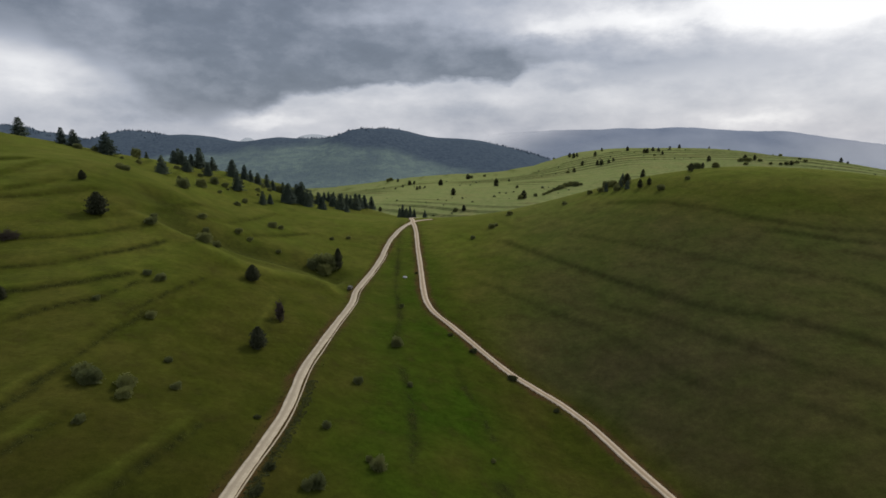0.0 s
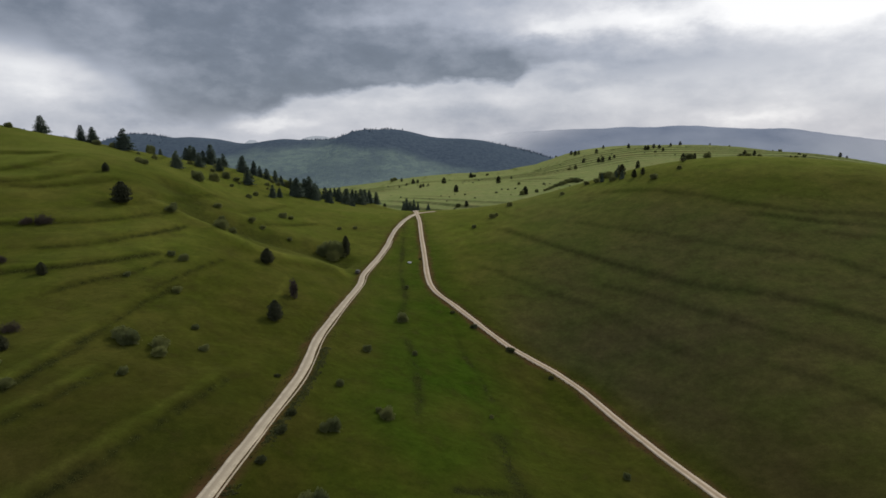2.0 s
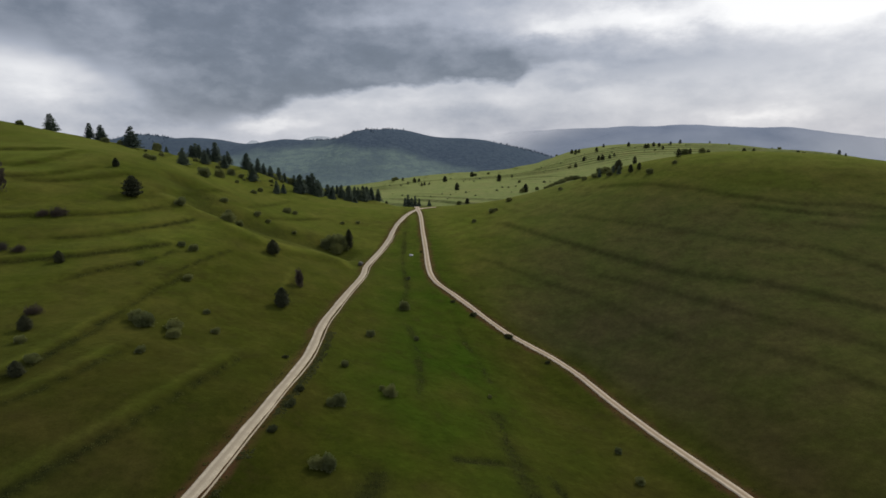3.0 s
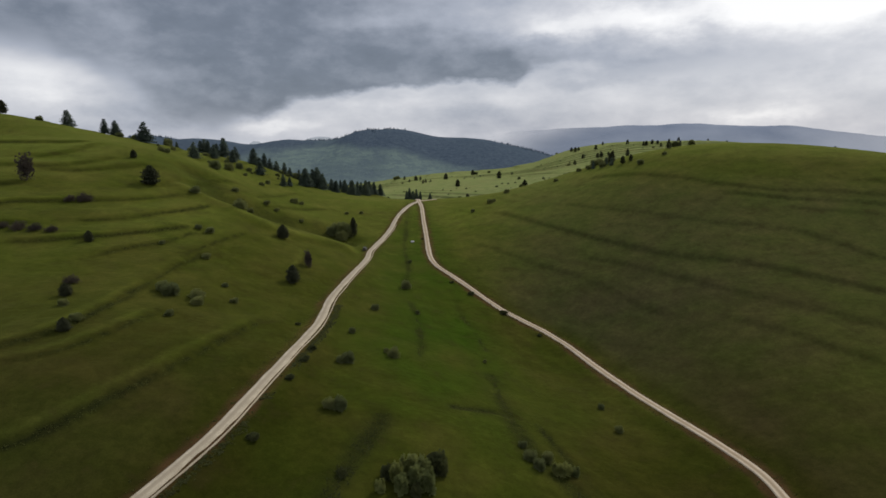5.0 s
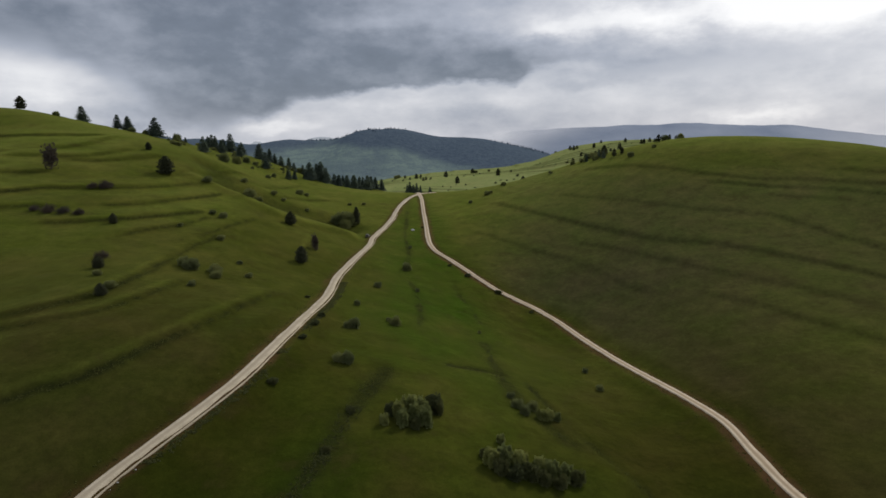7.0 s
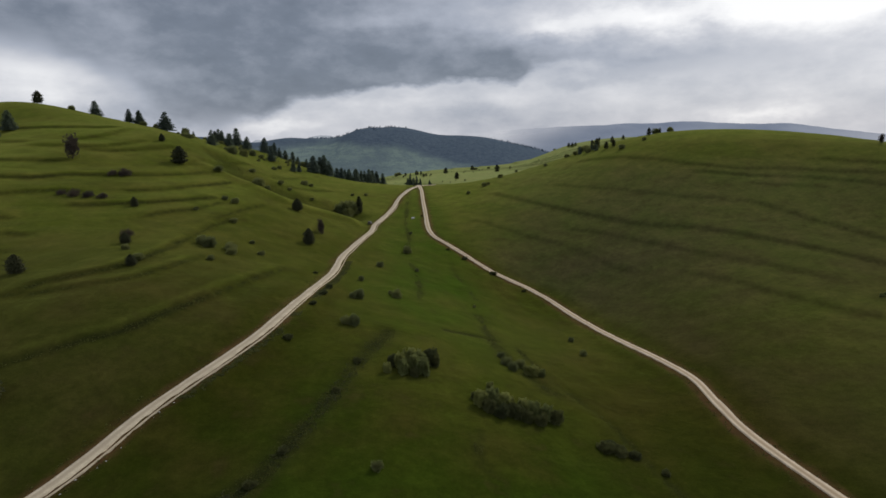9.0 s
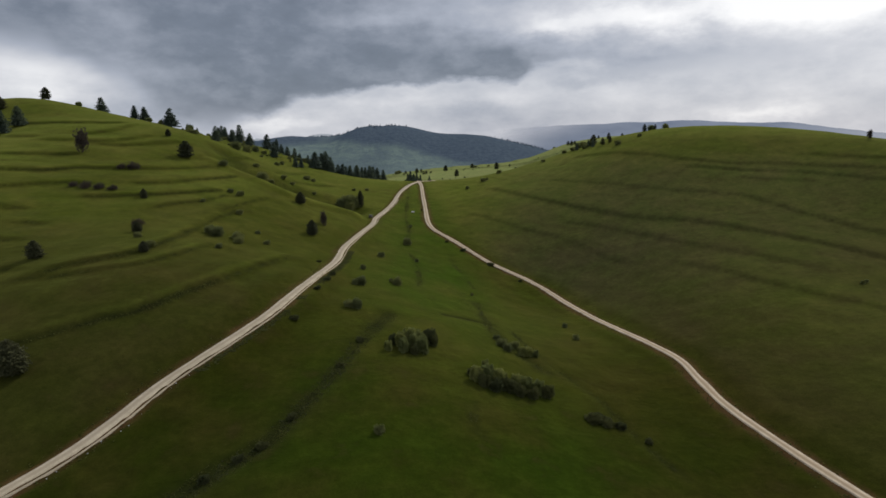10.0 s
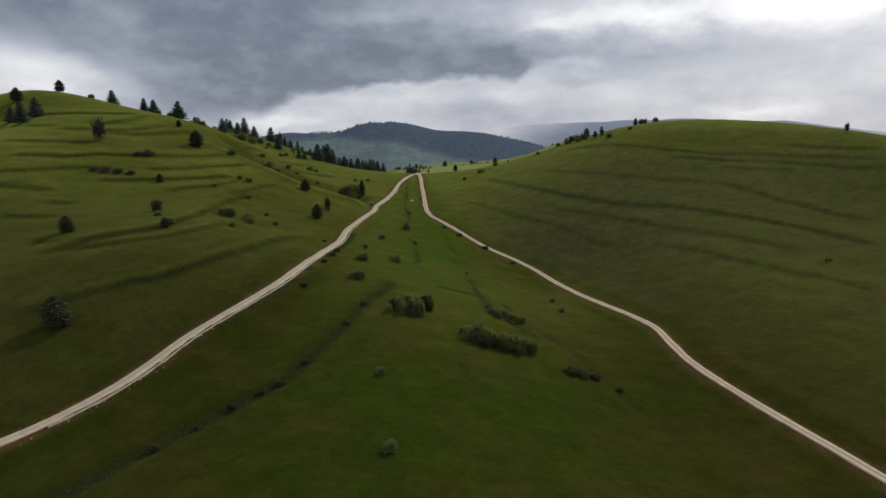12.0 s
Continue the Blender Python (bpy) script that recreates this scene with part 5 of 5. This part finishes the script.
def off_road_car(x, y, heading):
    paint, roof = plain("dark_green_paint", (0.020, 0.026, 0.022), 0.45), plain("pale_roof_paint", (0.10, 0.105, 0.10), 0.6)
    glass, rubber, steel, red = plain("dusty_glass", (0.03, 0.035, 0.04), 0.12), plain("tyre_rubber", (0.02, 0.02, 0.02), 0.9), plain("wheel_steel", (0.25, 0.25, 0.25), 0.5, 0.8), plain("red_lens", (0.30, 0.02, 0.02), 0.3)
    car = new("car")
    car.matrix_basis = Matrix.Translation((x, y, ground_z(x, y))) @ pose(0, 0, 0, 0, 0, heading)
    part("body", box_mesh("body", (1.62, 3.7, 0.62), (0, 0, 0.78), paint, 0.09), car)
    cabin = part("cabin", box_mesh("cabin", (1.5, 2.2, 0.62), (0, -0.65, 1.38), paint, 0.07, 0.9), car)
    part("roof", box_mesh("roof", (1.38, 2.05, 0.07), (0, -0.65, 1.72), roof, 0.03), car)
    part("rear_window", box_mesh("rear_window", (1.12, 0.03, 0.36), (0, -1.735, 1.42), glass, 0.01), cabin)
    part("windscreen", box_mesh("windscreen", (1.2, 0.03, 0.36), (0, 0.435, 1.42), glass, 0.01), cabin)
    for side in (-1, 1):
        part("side_window", box_mesh("side_window", (0.03, 1.7, 0.34), (side * 0.735, -0.65, 1.42), glass, 0.01), cabin)
        part("tail_light", box_mesh("tail_light", (0.16, 0.05, 0.2), (side * 0.66, -1.86, 0.86), red, 0.015), car, "red tail light")
        part("headlight", box_mesh("headlight", (0.2, 0.05, 0.18), (side * 0.58, 1.86, 0.86), roof, 0.015), car)
        for end in (-1.15, 1.2):
            wheel = part("wheel", disc_mesh("tyre", 0.36, 0.22, rubber), car)
            wheel.location = (side * 0.72, end, 0.36)
            part("rim", disc_mesh("rim", 0.2, 0.24, steel), wheel, "steel rim")
    part("bumper", box_mesh("bumper", (1.6, 0.12, 0.16), (0, -1.9, 0.55), rubber, 0.03), car)
    part("bumper", box_mesh("bumper", (1.6, 0.12, 0.16), (0, 1.9, 0.55), rubber, 0.03), car)
    tagged(car, "dark dusty off-road car parked beside the gravel road", "car")


off_road_car(-40.6, 244.5, -6)
